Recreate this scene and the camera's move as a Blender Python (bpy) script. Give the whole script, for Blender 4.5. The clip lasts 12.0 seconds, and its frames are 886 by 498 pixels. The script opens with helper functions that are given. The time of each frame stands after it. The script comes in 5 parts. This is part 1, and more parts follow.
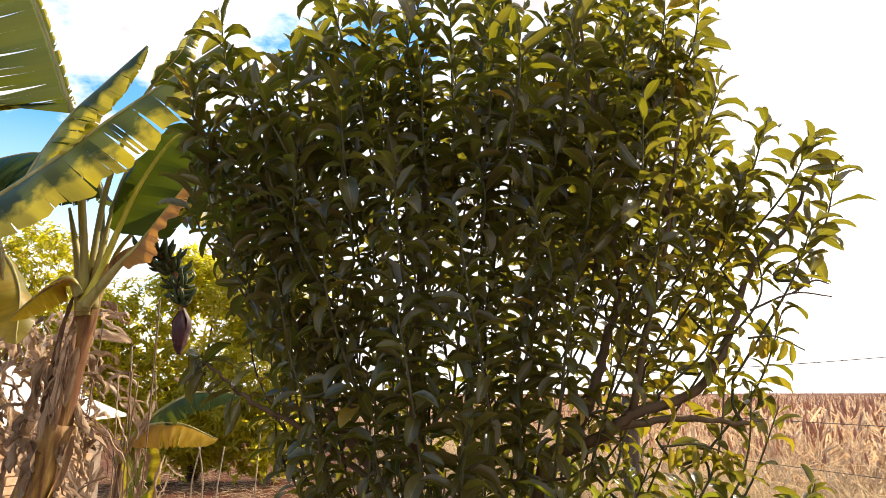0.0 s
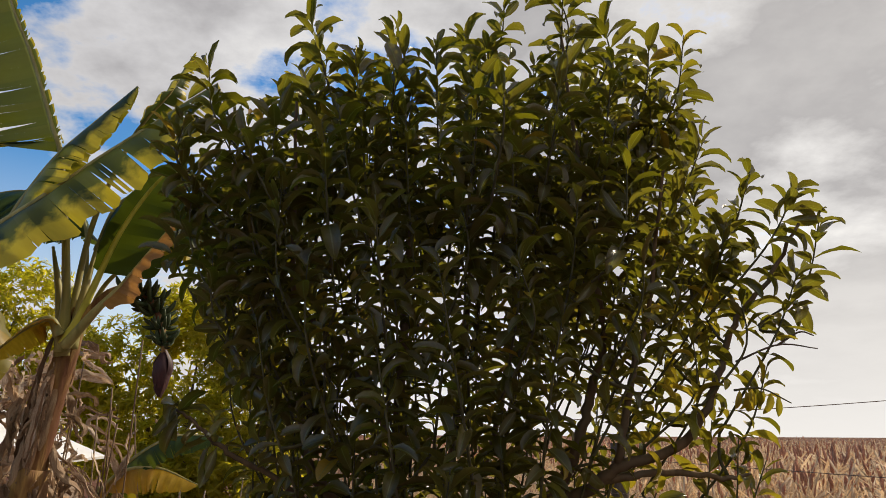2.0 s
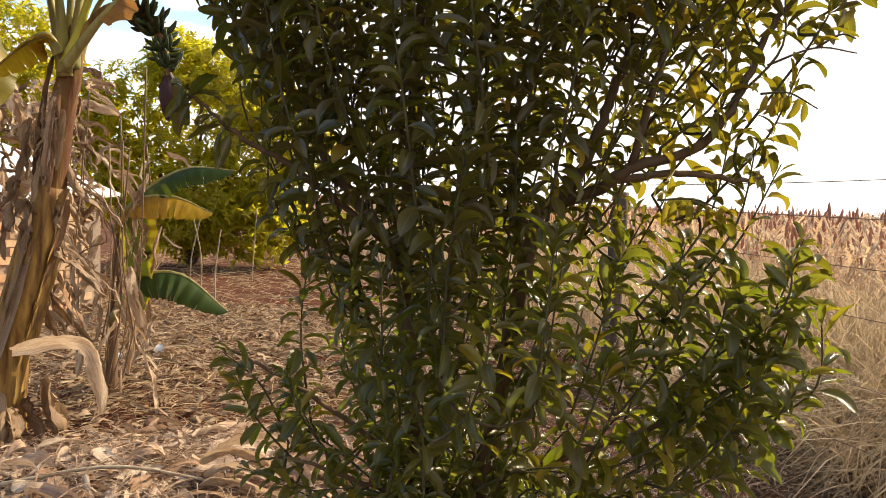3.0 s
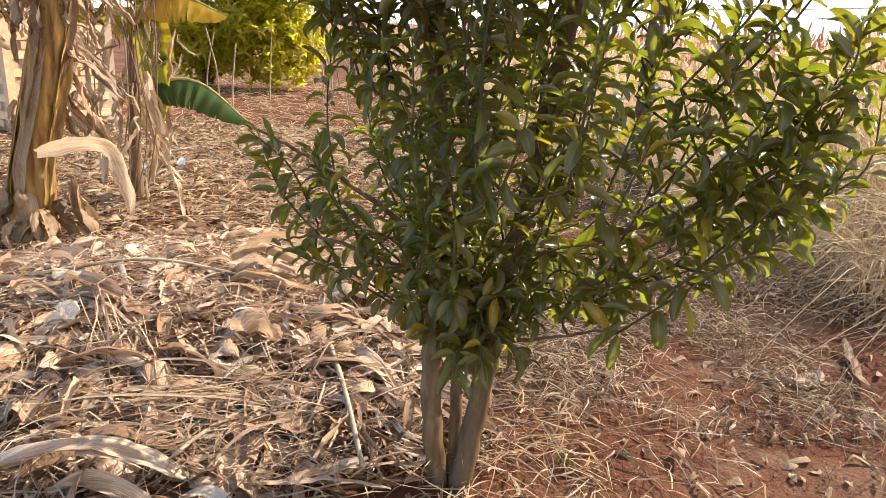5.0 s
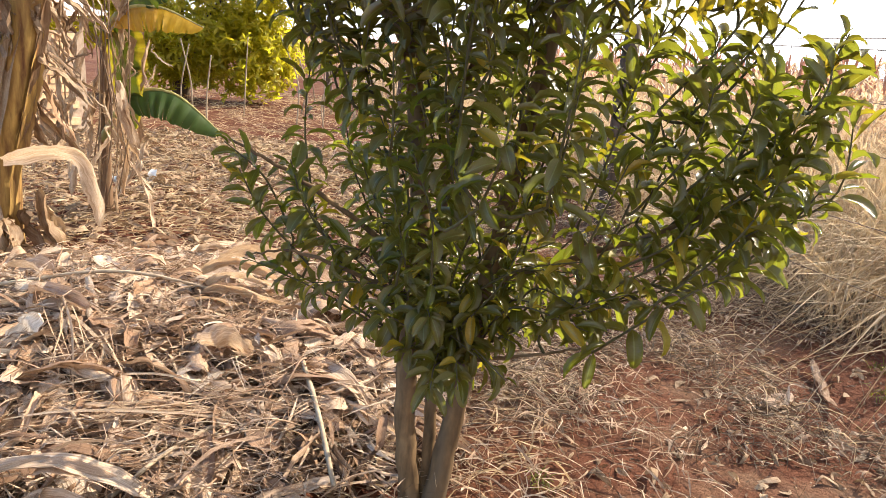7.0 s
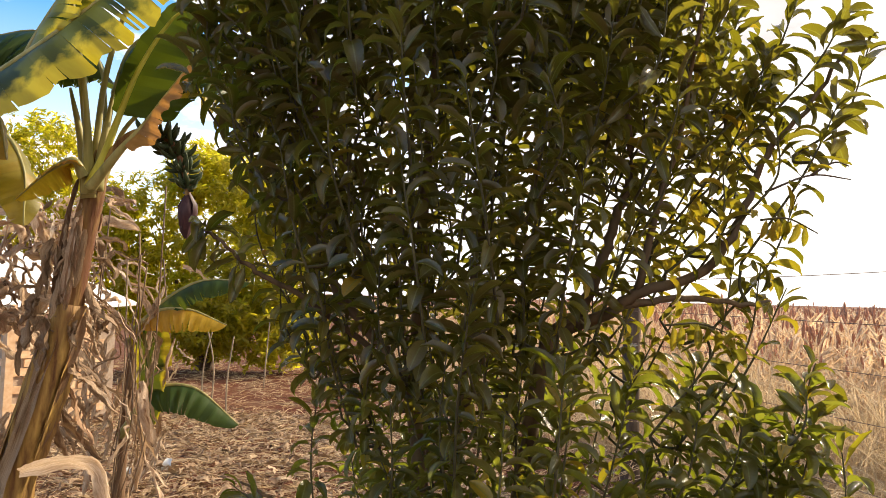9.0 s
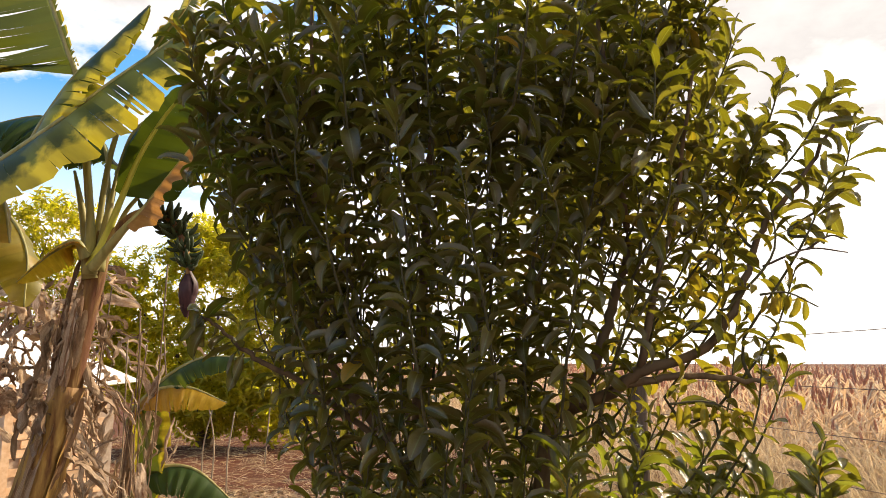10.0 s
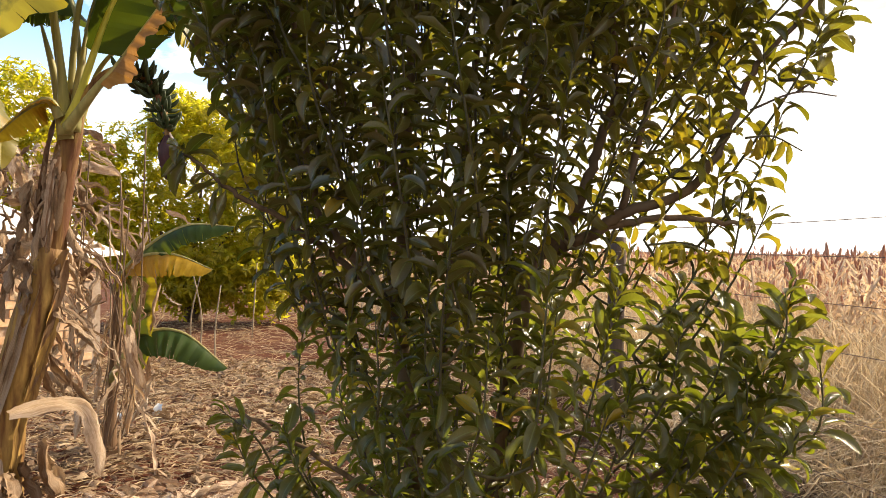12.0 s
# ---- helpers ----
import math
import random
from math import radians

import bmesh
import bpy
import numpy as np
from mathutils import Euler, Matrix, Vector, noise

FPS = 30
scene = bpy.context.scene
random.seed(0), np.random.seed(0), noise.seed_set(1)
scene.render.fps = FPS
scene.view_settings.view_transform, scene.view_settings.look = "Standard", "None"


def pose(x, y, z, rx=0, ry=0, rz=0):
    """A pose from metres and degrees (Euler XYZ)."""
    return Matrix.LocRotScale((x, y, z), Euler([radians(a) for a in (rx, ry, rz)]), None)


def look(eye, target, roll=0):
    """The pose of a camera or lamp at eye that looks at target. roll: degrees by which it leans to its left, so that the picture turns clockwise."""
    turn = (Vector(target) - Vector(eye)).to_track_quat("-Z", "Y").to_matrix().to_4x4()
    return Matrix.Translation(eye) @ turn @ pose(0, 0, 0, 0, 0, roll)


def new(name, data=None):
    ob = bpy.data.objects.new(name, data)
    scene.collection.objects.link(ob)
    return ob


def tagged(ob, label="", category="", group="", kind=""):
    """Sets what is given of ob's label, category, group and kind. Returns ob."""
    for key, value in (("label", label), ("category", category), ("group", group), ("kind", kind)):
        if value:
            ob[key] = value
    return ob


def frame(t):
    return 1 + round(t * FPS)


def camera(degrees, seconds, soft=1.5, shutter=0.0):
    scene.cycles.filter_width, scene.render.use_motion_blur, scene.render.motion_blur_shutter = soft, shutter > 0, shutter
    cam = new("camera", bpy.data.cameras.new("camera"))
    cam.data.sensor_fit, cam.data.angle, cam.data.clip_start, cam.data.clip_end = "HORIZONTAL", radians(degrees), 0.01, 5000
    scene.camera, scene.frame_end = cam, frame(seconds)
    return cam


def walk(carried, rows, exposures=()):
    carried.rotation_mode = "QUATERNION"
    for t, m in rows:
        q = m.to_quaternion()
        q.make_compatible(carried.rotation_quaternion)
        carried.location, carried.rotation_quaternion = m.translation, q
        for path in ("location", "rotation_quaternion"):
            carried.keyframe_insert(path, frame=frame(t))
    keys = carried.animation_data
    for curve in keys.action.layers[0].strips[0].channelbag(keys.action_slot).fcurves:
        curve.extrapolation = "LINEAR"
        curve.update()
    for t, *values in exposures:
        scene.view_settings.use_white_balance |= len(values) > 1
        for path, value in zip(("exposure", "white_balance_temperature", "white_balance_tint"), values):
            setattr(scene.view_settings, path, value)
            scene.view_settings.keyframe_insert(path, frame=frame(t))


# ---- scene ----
cam = camera(64.9, 12.0, soft=0.85)
PATH = [
    (0, (0.000, 0.000, 1.600), (-0.000, 1.958, 2.006), -0.1),
    (0.5, (-0.004, 0.002, 1.615), (0.045, 1.947, 2.075), -0.4),
    (1, (0.010, -0.018, 1.659), (0.050, 1.891, 2.255), -1.5),
    (1.5, (0.017, -0.022, 1.652), (0.057, 1.866, 2.311), -0.6),
    (2, (0.016, 0.010, 1.623), (0.044, 1.943, 2.139), 0.3),
    (2.5, (0.006, 0.047, 1.556), (-0.007, 2.035, 1.767), 1.0),
    (3, (-0.004, 0.071, 1.456), (0.023, 2.066, 1.315), 2.3),
    (3.5, (-0.012, 0.081, 1.435), (-0.035, 2.046, 1.066), 1.5),
    (3.7, (-0.010, 0.083, 1.397), (-0.016, 2.040, 0.982), 2.2),
    (5.3, (-0.038, 0.116, 1.309), (-0.034, 2.018, 0.689), 3.3),
    (5.5, (-0.041, 0.122, 1.305), (-0.001, 2.031, 0.710), 3.7),
    (6, (-0.038, 0.118, 1.305), (0.055, 2.031, 0.728), 4.3),
    (6.5, (-0.043, 0.120, 1.307), (0.041, 2.038, 0.747), 4.5),
    (7, (-0.042, 0.116, 1.309), (0.030, 2.035, 0.750), 4.6),
    (7.5, (-0.031, 0.132, 1.332), (0.024, 2.075, 0.862), 3.7),
    (7.7, (-0.041, 0.101, 1.385), (0.020, 2.069, 1.035), 4.4),
    (9.3, (0.008, 0.030, 1.531), (-0.018, 2.020, 1.719), 1.1),
    (9.5, (0.007, 0.017, 1.533), (-0.023, 2.005, 1.755), 1.3),
    (10, (0.011, 0.043, 1.569), (-0.016, 2.017, 1.892), 0.1),
    (10.5, (0.012, 0.054, 1.464), (-0.041, 2.053, 1.461), -0.1),
    (11, (0.009, 0.064, 1.458), (-0.043, 2.064, 1.460), 0.8),
    (11.5, (0.008, 0.070, 1.460), (-0.038, 2.069, 1.456), 1.1),
    (12, (0.011, 0.060, 1.458), (0.032, 2.060, 1.459), 0.7),
]
EXPOSURE = [(0.0, 0.98, 6700, 11), (1.0, 0.12, 6550, 10), (1.5, -0.12, 6500, 10), (2.0, -0.12, 6600, 10), (2.5, 0.22, 6800, 10), (3.0, 0.70, 6850, 10), (3.5, 0.92, 6750, 10), (5.5, 1.42, 6250, 10), (7.5, 1.36, 6300, 10), (9.5, 0.78, 6950, 11), (10.5, 0.82, 6950, 11), (11.5, 0.92, 6950, 10), (12.0, 0.92, 6900, 10)]
walk(cam, [(t, look(eye, target, roll)) for t, eye, target, roll in PATH], EXPOSURE)

# ---------------------------------------------------------------- light
SUN_AZ, SUN_EL = 56.0, 36.0          # degrees right of +y, above the horizon
world = bpy.data.worlds.new("world")
scene.world = world
world.use_nodes = True
wt = world.node_tree
wt.nodes.clear()


def node(tree, kind, ins=None, **props):
    n = tree.nodes.new(kind)
    for key, value in props.items():
        setattr(n, key, value)
    for key, value in (ins or {}).items():
        if isinstance(value, bpy.types.NodeSocket):
            tree.links.new(value, n.inputs[key])
        else:
            n.inputs[key].default_value = value
    return n


def ramp(tree, fac, stops):
    n = node(tree, "ShaderNodeValToRGB", {0: fac})
    els = n.color_ramp.elements
    while len(els) < len(stops):
        els.new(0.5)
    for el, (at, col) in zip(els, stops):
        el.position = at
        el.color = (*col, 1) if len(col) == 3 else col
    return n.outputs[0]


def math_n(tree, op, a, b=0.0):
    return node(tree, "ShaderNodeMath", {0: a, 1: b}, operation=op).outputs[0]


def mix(tree, fac, a, b, blend="MIX"):
    n = node(tree, "ShaderNodeMix", data_type="RGBA", blend_type=blend)
    for sock, value in ((n.inputs[0], fac), (n.inputs[6], a), (n.inputs[7], b)):
        if isinstance(value, bpy.types.NodeSocket):
            tree.links.new(value, sock)
        else:
            sock.default_value = (*value, 1) if isinstance(value, tuple) and len(value) == 3 else value
    return n.outputs[2]


# sky with broken cloud, thicker towards the right
sky = node(wt, "ShaderNodeTexSky", sky_type="NISHITA", sun_disc=False, sun_elevation=radians(SUN_EL), sun_rotation=radians(SUN_AZ))
way = node(wt, "ShaderNodeTexCoord").outputs["Generated"]
sep = node(wt, "ShaderNodeSeparateXYZ", {0: way})
height = math_n(wt, "ADD", math_n(wt, "ABSOLUTE", sep.outputs[2]), 0.22)
flat = node(wt, "ShaderNodeCombineXYZ", {0: math_n(wt, "DIVIDE", sep.outputs[0], height), 1: math_n(wt, "DIVIDE", sep.outputs[1], height), 2: 0.0}).outputs[0]
cloud = node(wt, "ShaderNodeTexNoise", {"Vector": node(wt, "ShaderNodeMapping", {0: flat, 1: (3.1, 1.4, 0.0)}).outputs[0], "Scale": 2.1, "Detail": 12.0, "Roughness": 0.58}).outputs[0]
cover = math_n(wt, "ADD", cloud, math_n(wt, "MULTIPLY", math_n(wt, "ADD", sep.outputs[0], math_n(wt, "MULTIPLY", math_n(wt, "ABSOLUTE", sep.outputs[1]), 0.50)), 0.28))
mask = ramp(wt, cover, [(0.50, (0, 0, 0)), (0.58, (1, 1, 1))])
shade = node(wt, "ShaderNodeTexNoise", {"Vector": flat, "Scale": 0.9, "Detail": 6.0, "Roughness": 0.5}).outputs[0]
thick = math_n(wt, "ADD", cover, math_n(wt, "MULTIPLY", math_n(wt, "SUBTRACT", shade, 0.5), 0.5))
grey = ramp(wt, thick, [(0.50, (1.0, 1.0, 1.0)), (0.58, (0.80, 0.80, 0.82)), (0.72, (0.50, 0.495, 0.515)), (0.90, (0.64, 0.635, 0.65))])
low = ramp(wt, sep.outputs[2], [(0.0, (1, 1, 1)), (0.30, (0, 0, 0))])
grey = mix(wt, low, grey, (1.0, 0.98, 0.96))
deep = node(wt, "ShaderNodeHueSaturation", {"Saturation": 1.45, "Value": 0.80, "Color": sky.outputs[0]}).outputs[0]
haze = ramp(wt, sep.outputs[2], [(0.0, (0.9, 0.9, 0.9)), (0.34, (0, 0, 0))])
deep = mix(wt, haze, deep, (4.2, 4.2, 4.2))
clear = node(wt, "ShaderNodeBackground", {0: deep, 1: 0.22})
# cloud near the sun glows, and cloud across the sky from it is lit from the front
sun_way = (math.sin(radians(SUN_AZ)) * math.cos(radians(SUN_EL)), math.cos(radians(SUN_AZ)) * math.cos(radians(SUN_EL)), math.sin(radians(SUN_EL)))
facing = node(wt, "ShaderNodeVectorMath", {0: way, 1: sun_way}, operation="DOT_PRODUCT").outputs["Value"]
grey = mix(wt, 1.0, grey, ramp(wt, math_n(wt, "MULTIPLY", math_n(wt, "ADD", facing, 1.0), 0.5), [(0.0, (1.25, 1.22, 1.16)), (0.35, (1.10, 1.08, 1.04)), (0.60, (0.84, 0.83, 0.83)), (0.88, (0.98, 0.97, 0.95)), (1.0, (1.15, 1.12, 1.06))]), "MULTIPLY")
cloudy = node(wt, "ShaderNodeBackground", {0: grey, 1: 1.0})
both = node(wt, "ShaderNodeMixShader", {0: mask, 1: clear.outputs[0], 2: cloudy.outputs[0]})
wt.links.new(both.outputs[0], node(wt, "ShaderNodeOutputWorld").inputs[0])

sun = new("sun", bpy.data.lights.new("sun", "SUN"))
sun.data.energy, sun.data.angle, sun.data.color = 5.0, radians(0.6), (1.0, 0.86, 0.66)
sa, se = radians(SUN_AZ), radians(SUN_EL)
TO_SUN = Vector((math.sin(sa) * math.cos(se), math.cos(sa) * math.cos(se), math.sin(se)))
sun.matrix_world = look(TO_SUN * 30, (0, 0, 0))

# ---------------------------------------------------------------- materials


def material(name):
    m = bpy.data.materials.new(name)
    m.use_nodes = True
    m.node_tree.nodes.clear()
    return m, m.node_tree


def finish(t, shader):
    t.links.new(shader, node(t, "ShaderNodeOutputMaterial").inputs[0])


def chance(t):
    """A number of its own for each object and each loose piece of a mesh."""
    a = node(t, "ShaderNodeObjectInfo").outputs["Random"]
    b = node(t, "ShaderNodeNewGeometry").outputs["Random Per Island"]
    return math_n(t, "FRACT", math_n(t, "ADD", a, b))


def bump(t, height, strength, distance=0.01):
    return node(t, "ShaderNodeBump", {"Height": height, "Strength": strength, "Distance": distance}).outputs[0]


def noise_n(t, scale, detail=4.0, vector=None, rough=0.55):
    ins = {"Scale": scale, "Detail": detail, "Roughness": rough}
    if vector is not None:
        ins["Vector"] = vector
    else:
        ins["Vector"] = node(t, "ShaderNodeTexCoord").outputs["Object"]
    return node(t, "ShaderNodeTexNoise", ins).outputs[0]


def uv_scaled(t, su, sv):
    uv = node(t, "ShaderNodeTexCoord").outputs["UV"]
    return node(t, "ShaderNodeMapping", {0: uv, 3: (su, sv, 1)}).outputs[0]


def across(t):
    """0 on a blade's midrib, 1 on its edges."""
    s = node(t, "ShaderNodeSeparateXYZ", {0: node(t, "ShaderNodeTexCoord").outputs["UV"]})
    return math_n(t, "ABSOLUTE", math_n(t, "MULTIPLY", math_n(t, "SUBTRACT", s.outputs[1], 0.5), 2.0)), s.outputs[0]


def thin_leaf(name, stops, glow, rough=0.4, through_fac=0.35, rib=(0.16, 0.19, 0.05), ribw=0.1, mottled=0.35, veins=60.0, coat=0.5, margin=None):
    """A blade that shines a little and lets light through. stops: colours picked by chance."""
    m, t = material(name)
    base = ramp(t, chance(t), stops)
    base = mix(t, math_n(t, "MULTIPLY", noise_n(t, 35.0, 5.0), mottled), base, (0.30, 0.24, 0.07), "MULTIPLY")
    off, along = across(t)
    if margin:
        # yellow hem: leaf yellowing plus light through the edge, both put into colour
        hem_mask = math_n(t, "ADD", off, math_n(t, "MULTIPLY", math_n(t, "SUBTRACT", noise_n(t, 9.0, 4.0), 0.5), 0.75))
        base = mix(t, ramp(t, hem_mask, [(0.60, (0, 0, 0)), (0.78, (1, 1, 1))]), base, margin)
        # outermost edge withered brown
        base = mix(t, ramp(t, hem_mask, [(1.0, (0, 0, 0)), (1.12, (1, 1, 1))]), base, (0.30, 0.19, 0.10))
    line = ramp(t, off, [(ribw * 0.5, (1, 1, 1)), (ribw, (0, 0, 0))])
    base = mix(t, math_n(t, "MULTIPLY", line, 0.6), base, rib)
    wave = noise_n(t, 1.0, 3.0, uv_scaled(t, veins, 3.0))
    base = mix(t, ramp(t, wave, [(0.40, (0.55, 0.55, 0.55)), (0.62, (0, 0, 0))]), base, (0.72, 0.68, 0.55), "MULTIPLY")
    bumped = bump(t, wave, 0.35, 0.004)
    p = node(t, "ShaderNodeBsdfPrincipled", {"Base Color": base, "Roughness": rough, "Normal": bumped, "Specular IOR Level": coat})
    lit = mix(t, 0.75, base, glow, "ADD")
    tr = node(t, "ShaderNodeBsdfTranslucent", {0: lit})
    finish(t, node(t, "ShaderNodeMixShader", {0: through_fac, 1: p.outputs[0], 2: tr.outputs[0]}).outputs[0])
    return m


def rough_mat(name, dark, light, scale, detail=6.0, roughness=0.85, strength=0.5, distance=0.01, stretch=None, third=None):
    m, t = material(name)
    vec = node(t, "ShaderNodeTexCoord").outputs["Object"]
    if stretch:
        vec = node(t, "ShaderNodeMapping", {0: vec, 3: stretch}).outputs[0]
    n1 = noise_n(t, scale, detail, vec)
    n2 = noise_n(t, scale * 0.17, 3.0, vec)
    col = mix(t, ramp(t, n1, [(0.32, (0, 0, 0)), (0.68, (1, 1, 1))]), dark, light)
    if third:
        col = mix(t, ramp(t, n2, [(0.5, (0, 0, 0)), (0.62, (1, 1, 1))]), col, third)
    else:
        col = mix(t, math_n(t, "MULTIPLY", n2, 0.5), col, dark)
    r = math_n(t, "ADD", math_n(t, "MULTIPLY", chance(t), 0.4), 0.8)
    col = node(t, "ShaderNodeHueSaturation", {"Value": r, "Color": col}).outputs[0]
    p = node(t, "ShaderNodeBsdfPrincipled", {"Base Color": col, "Roughness": roughness, "Normal": bump(t, n1, strength, distance), "Specular IOR Level": 0.25})
    finish(t, p.outputs[0])
    return m


def dry_blade(name, stops, glow=(0.10, 0.06, 0.02), fac=0.18, fibres=26.0, spots=0.5):
    m, t = material(name)
    base = ramp(t, chance(t), stops)
    streak = noise_n(t, 1.0, 4.0, uv_scaled(t, 3.0, fibres), 0.6)
    base = mix(t, ramp(t, streak, [(0.38, (1, 1, 1)), (0.58, (0, 0, 0))]), base, (0.66, 0.58, 0.50), "MULTIPLY")
    fine = noise_n(t, 1.0, 3.0, uv_scaled(t, 9.0, fibres * 3.5), 0.7)
    base = mix(t, ramp(t, fine, [(0.42, (1, 1, 1)), (0.60, (0, 0, 0))]), base, (0.72, 0.66, 0.60), "MULTIPLY")
    blot = ramp(t, noise_n(t, 9.0, 5.0), [(0.55, (0, 0, 0)), (0.72, (1, 1, 1))])
    base = mix(t, math_n(t, "MULTIPLY", blot, spots), base, (0.10, 0.06, 0.035))
    p = node(t, "ShaderNodeBsdfPrincipled", {"Base Color": base, "Roughness": 0.6, "Normal": bump(t, streak, 0.6, 0.006), "Specular IOR Level": 0.3})
    tr = node(t, "ShaderNodeBsdfTranslucent", {0: mix(t, 0.5, base, glow, "ADD")})
    finish(t, node(t, "ShaderNodeMixShader", {0: fac, 1: p.outputs[0], 2: tr.outputs[0]}).outputs[0])
    return m


LEAF = thin_leaf("citrus_leaf", [(0.0, (0.066, 0.053, 0.018)), (0.30, (0.150, 0.117, 0.041)), (0.50, (0.045, 0.045, 0.011)), (0.72, (0.112, 0.091, 0.028)), (0.90, (0.070, 0.072, 0.015)), (0.98, (0.165, 0.138, 0.052)), (0.986, (0.40, 0.29, 0.03)), (1.0, (0.42, 0.22, 0.04))],
                 (0.27, 0.26, 0.0), rough=0.23, coat=0.7, through_fac=0.37, mottled=0.45)
# greener copy of LEAF: backlight on the low leaves put into colour; also for weeds
LEAF_GREEN = thin_leaf("green_citrus_leaf", [(0.0, (0.074, 0.060, 0.016)), (0.35, (0.160, 0.128, 0.042)), (0.7, (0.072, 0.073, 0.015)), (0.93, (0.165, 0.136, 0.045)), (0.95, (0.36, 0.27, 0.03)), (1.0, (0.40, 0.26, 0.03))],
                       (0.23, 0.29, 0.0), rough=0.24, coat=0.65, through_fac=0.42, mottled=0.4)
LEAF_YELLOW = thin_leaf("yellowing_citrus_leaf", [(0.0, (0.20, 0.19, 0.02)), (0.6, (0.34, 0.28, 0.03)), (1.0, (0.46, 0.33, 0.03))], (0.22, 0.18, 0.0), rough=0.45, through_fac=0.42)
BANANA = thin_leaf("banana_leaf", [(0.0, (0.034, 0.055, 0.011)), (0.6, (0.046, 0.066, 0.013)), (1.0, (0.066, 0.078, 0.016))], (0.16, 0.17, 0.0), rough=0.46, coat=0.28, through_fac=0.26, rib=(0.35, 0.38, 0.12), ribw=0.04, mottled=0.2, veins=45.0, margin=(0.50, 0.40, 0.03))
BANANA_DARK = thin_leaf("banana_leaf_dark", [(0.0, (0.024, 0.055, 0.012)), (1.0, (0.040, 0.075, 0.014))], (0.14, 0.16, 0.0), rough=0.48, coat=0.2, through_fac=0.24, rib=(0.35, 0.38, 0.12), ribw=0.04, mottled=0.2, veins=45.0)
BANANA_WITHERED = thin_leaf("banana_leaf_withered", [(0.0, (0.46, 0.24, 0.06)), (0.5, (0.36, 0.20, 0.09)), (1.0, (0.52, 0.27, 0.05))], (0.2, 0.08, 0.0), rough=0.6, through_fac=0.3, rib=(0.3, 0.2, 0.08), ribw=0.05, mottled=0.6, veins=45.0)
FRUIT = rough_mat("green_banana_fruit", (0.020, 0.034, 0.012), (0.052, 0.072, 0.026), 30.0, roughness=0.45, strength=0.2, distance=0.002)
BUD = rough_mat("flower_bud", (0.030, 0.012, 0.015), (0.070, 0.030, 0.030), 20.0, roughness=0.5, strength=0.4, distance=0.003, stretch=(3, 3, 0.5))
BANANA_EDGE = thin_leaf("banana_leaf_yellowing", [(0.0, (0.22, 0.20, 0.03)), (0.5, (0.36, 0.27, 0.03)), (1.0, (0.40, 0.24, 0.04))], (0.25, 0.18, 0.0), rough=0.5, through_fac=0.45, rib=(0.4, 0.3, 0.1), ribw=0.04, mottled=0.4, veins=45.0)
BANANA_OLD = thin_leaf("banana_leaf_orange", [(0.0, (0.55, 0.36, 0.03)), (0.6, (0.62, 0.42, 0.03)), (1.0, (0.45, 0.22, 0.05))], (0.34, 0.20, 0.0), rough=0.55, through_fac=0.55, rib=(0.3, 0.2, 0.08), ribw=0.05, mottled=0.5, veins=45.0)
MANGO = thin_leaf("shrub_leaf", [(0.0, (0.18, 0.19, 0.022)), (0.4, (0.29, 0.28, 0.03)), (0.8, (0.42, 0.37, 0.035)), (1.0, (0.50, 0.42, 0.055))], (0.50, 0.45, 0.0), rough=0.4, through_fac=0.70, mottled=0.2)
DRY = dry_blade("dry_banana_leaf", [(0.0, (0.62, 0.45, 0.32)), (0.25, (0.76, 0.62, 0.48)), (0.5, (0.52, 0.35, 0.23)), (0.68, (0.28, 0.17, 0.105)), (0.82, (0.46, 0.31, 0.21)), (1.0, (0.82, 0.72, 0.60))])
DRY_THIN = dry_blade("thin_dry_leaf", [(0.0, (0.60, 0.44, 0.29)), (0.5, (0.74, 0.58, 0.42)), (1.0, (0.80, 0.68, 0.54))], glow=(0.2, 0.13, 0.06), fac=0.36, spots=0.4)
DEAD = dry_blade("dead_banana_skirt", [(0.0, (0.34, 0.235, 0.145)), (0.4, (0.47, 0.345, 0.225)), (0.75, (0.20, 0.12, 0.07)), (1.0, (0.62, 0.49, 0.34))])
BLEACHED = dry_blade("bleached_leaf", [(0.0, (0.80, 0.70, 0.56)), (1.0, (0.90, 0.83, 0.72))], glow=(0.2, 0.15, 0.1), fac=0.25, spots=0.25)
# dark brown for small litter; in the heap it paints the shade between pieces
DARK_LITTER = dry_blade("dark_litter_leaf", [(0.0, (0.10, 0.058, 0.034)), (0.4, (0.17, 0.105, 0.062)), (0.75, (0.07, 0.042, 0.026)), (1.0, (0.26, 0.17, 0.11))])
STRAW = dry_blade("straw", [(0.0, (0.58, 0.45, 0.28)), (0.5, (0.70, 0.57, 0.38)), (1.0, (0.82, 0.71, 0.52))], fibres=4.0, spots=0.15, fac=0.45, glow=(0.2, 0.14, 0.06))
STRAW_GREY = dry_blade("weathered_straw", [(0.0, (0.06, 0.042, 0.03)), (0.40, (0.14, 0.105, 0.072)), (0.75, (0.30, 0.235, 0.165)), (1.0, (0.58, 0.48, 0.36))], fibres=4.0, spots=0.3)
SORGHUM = dry_blade("sorghum_blade", [(0.0, (0.62, 0.44, 0.28)), (0.5, (0.74, 0.57, 0.38)), (1.0, (0.80, 0.66, 0.47))], fibres=4.0, spots=0.2, fac=0.52, glow=(0.24, 0.15, 0.07))
HEAD = rough_mat("sorghum_head", (0.40, 0.16, 0.09), (0.66, 0.34, 0.21), 90.0, strength=1.0, distance=0.01)
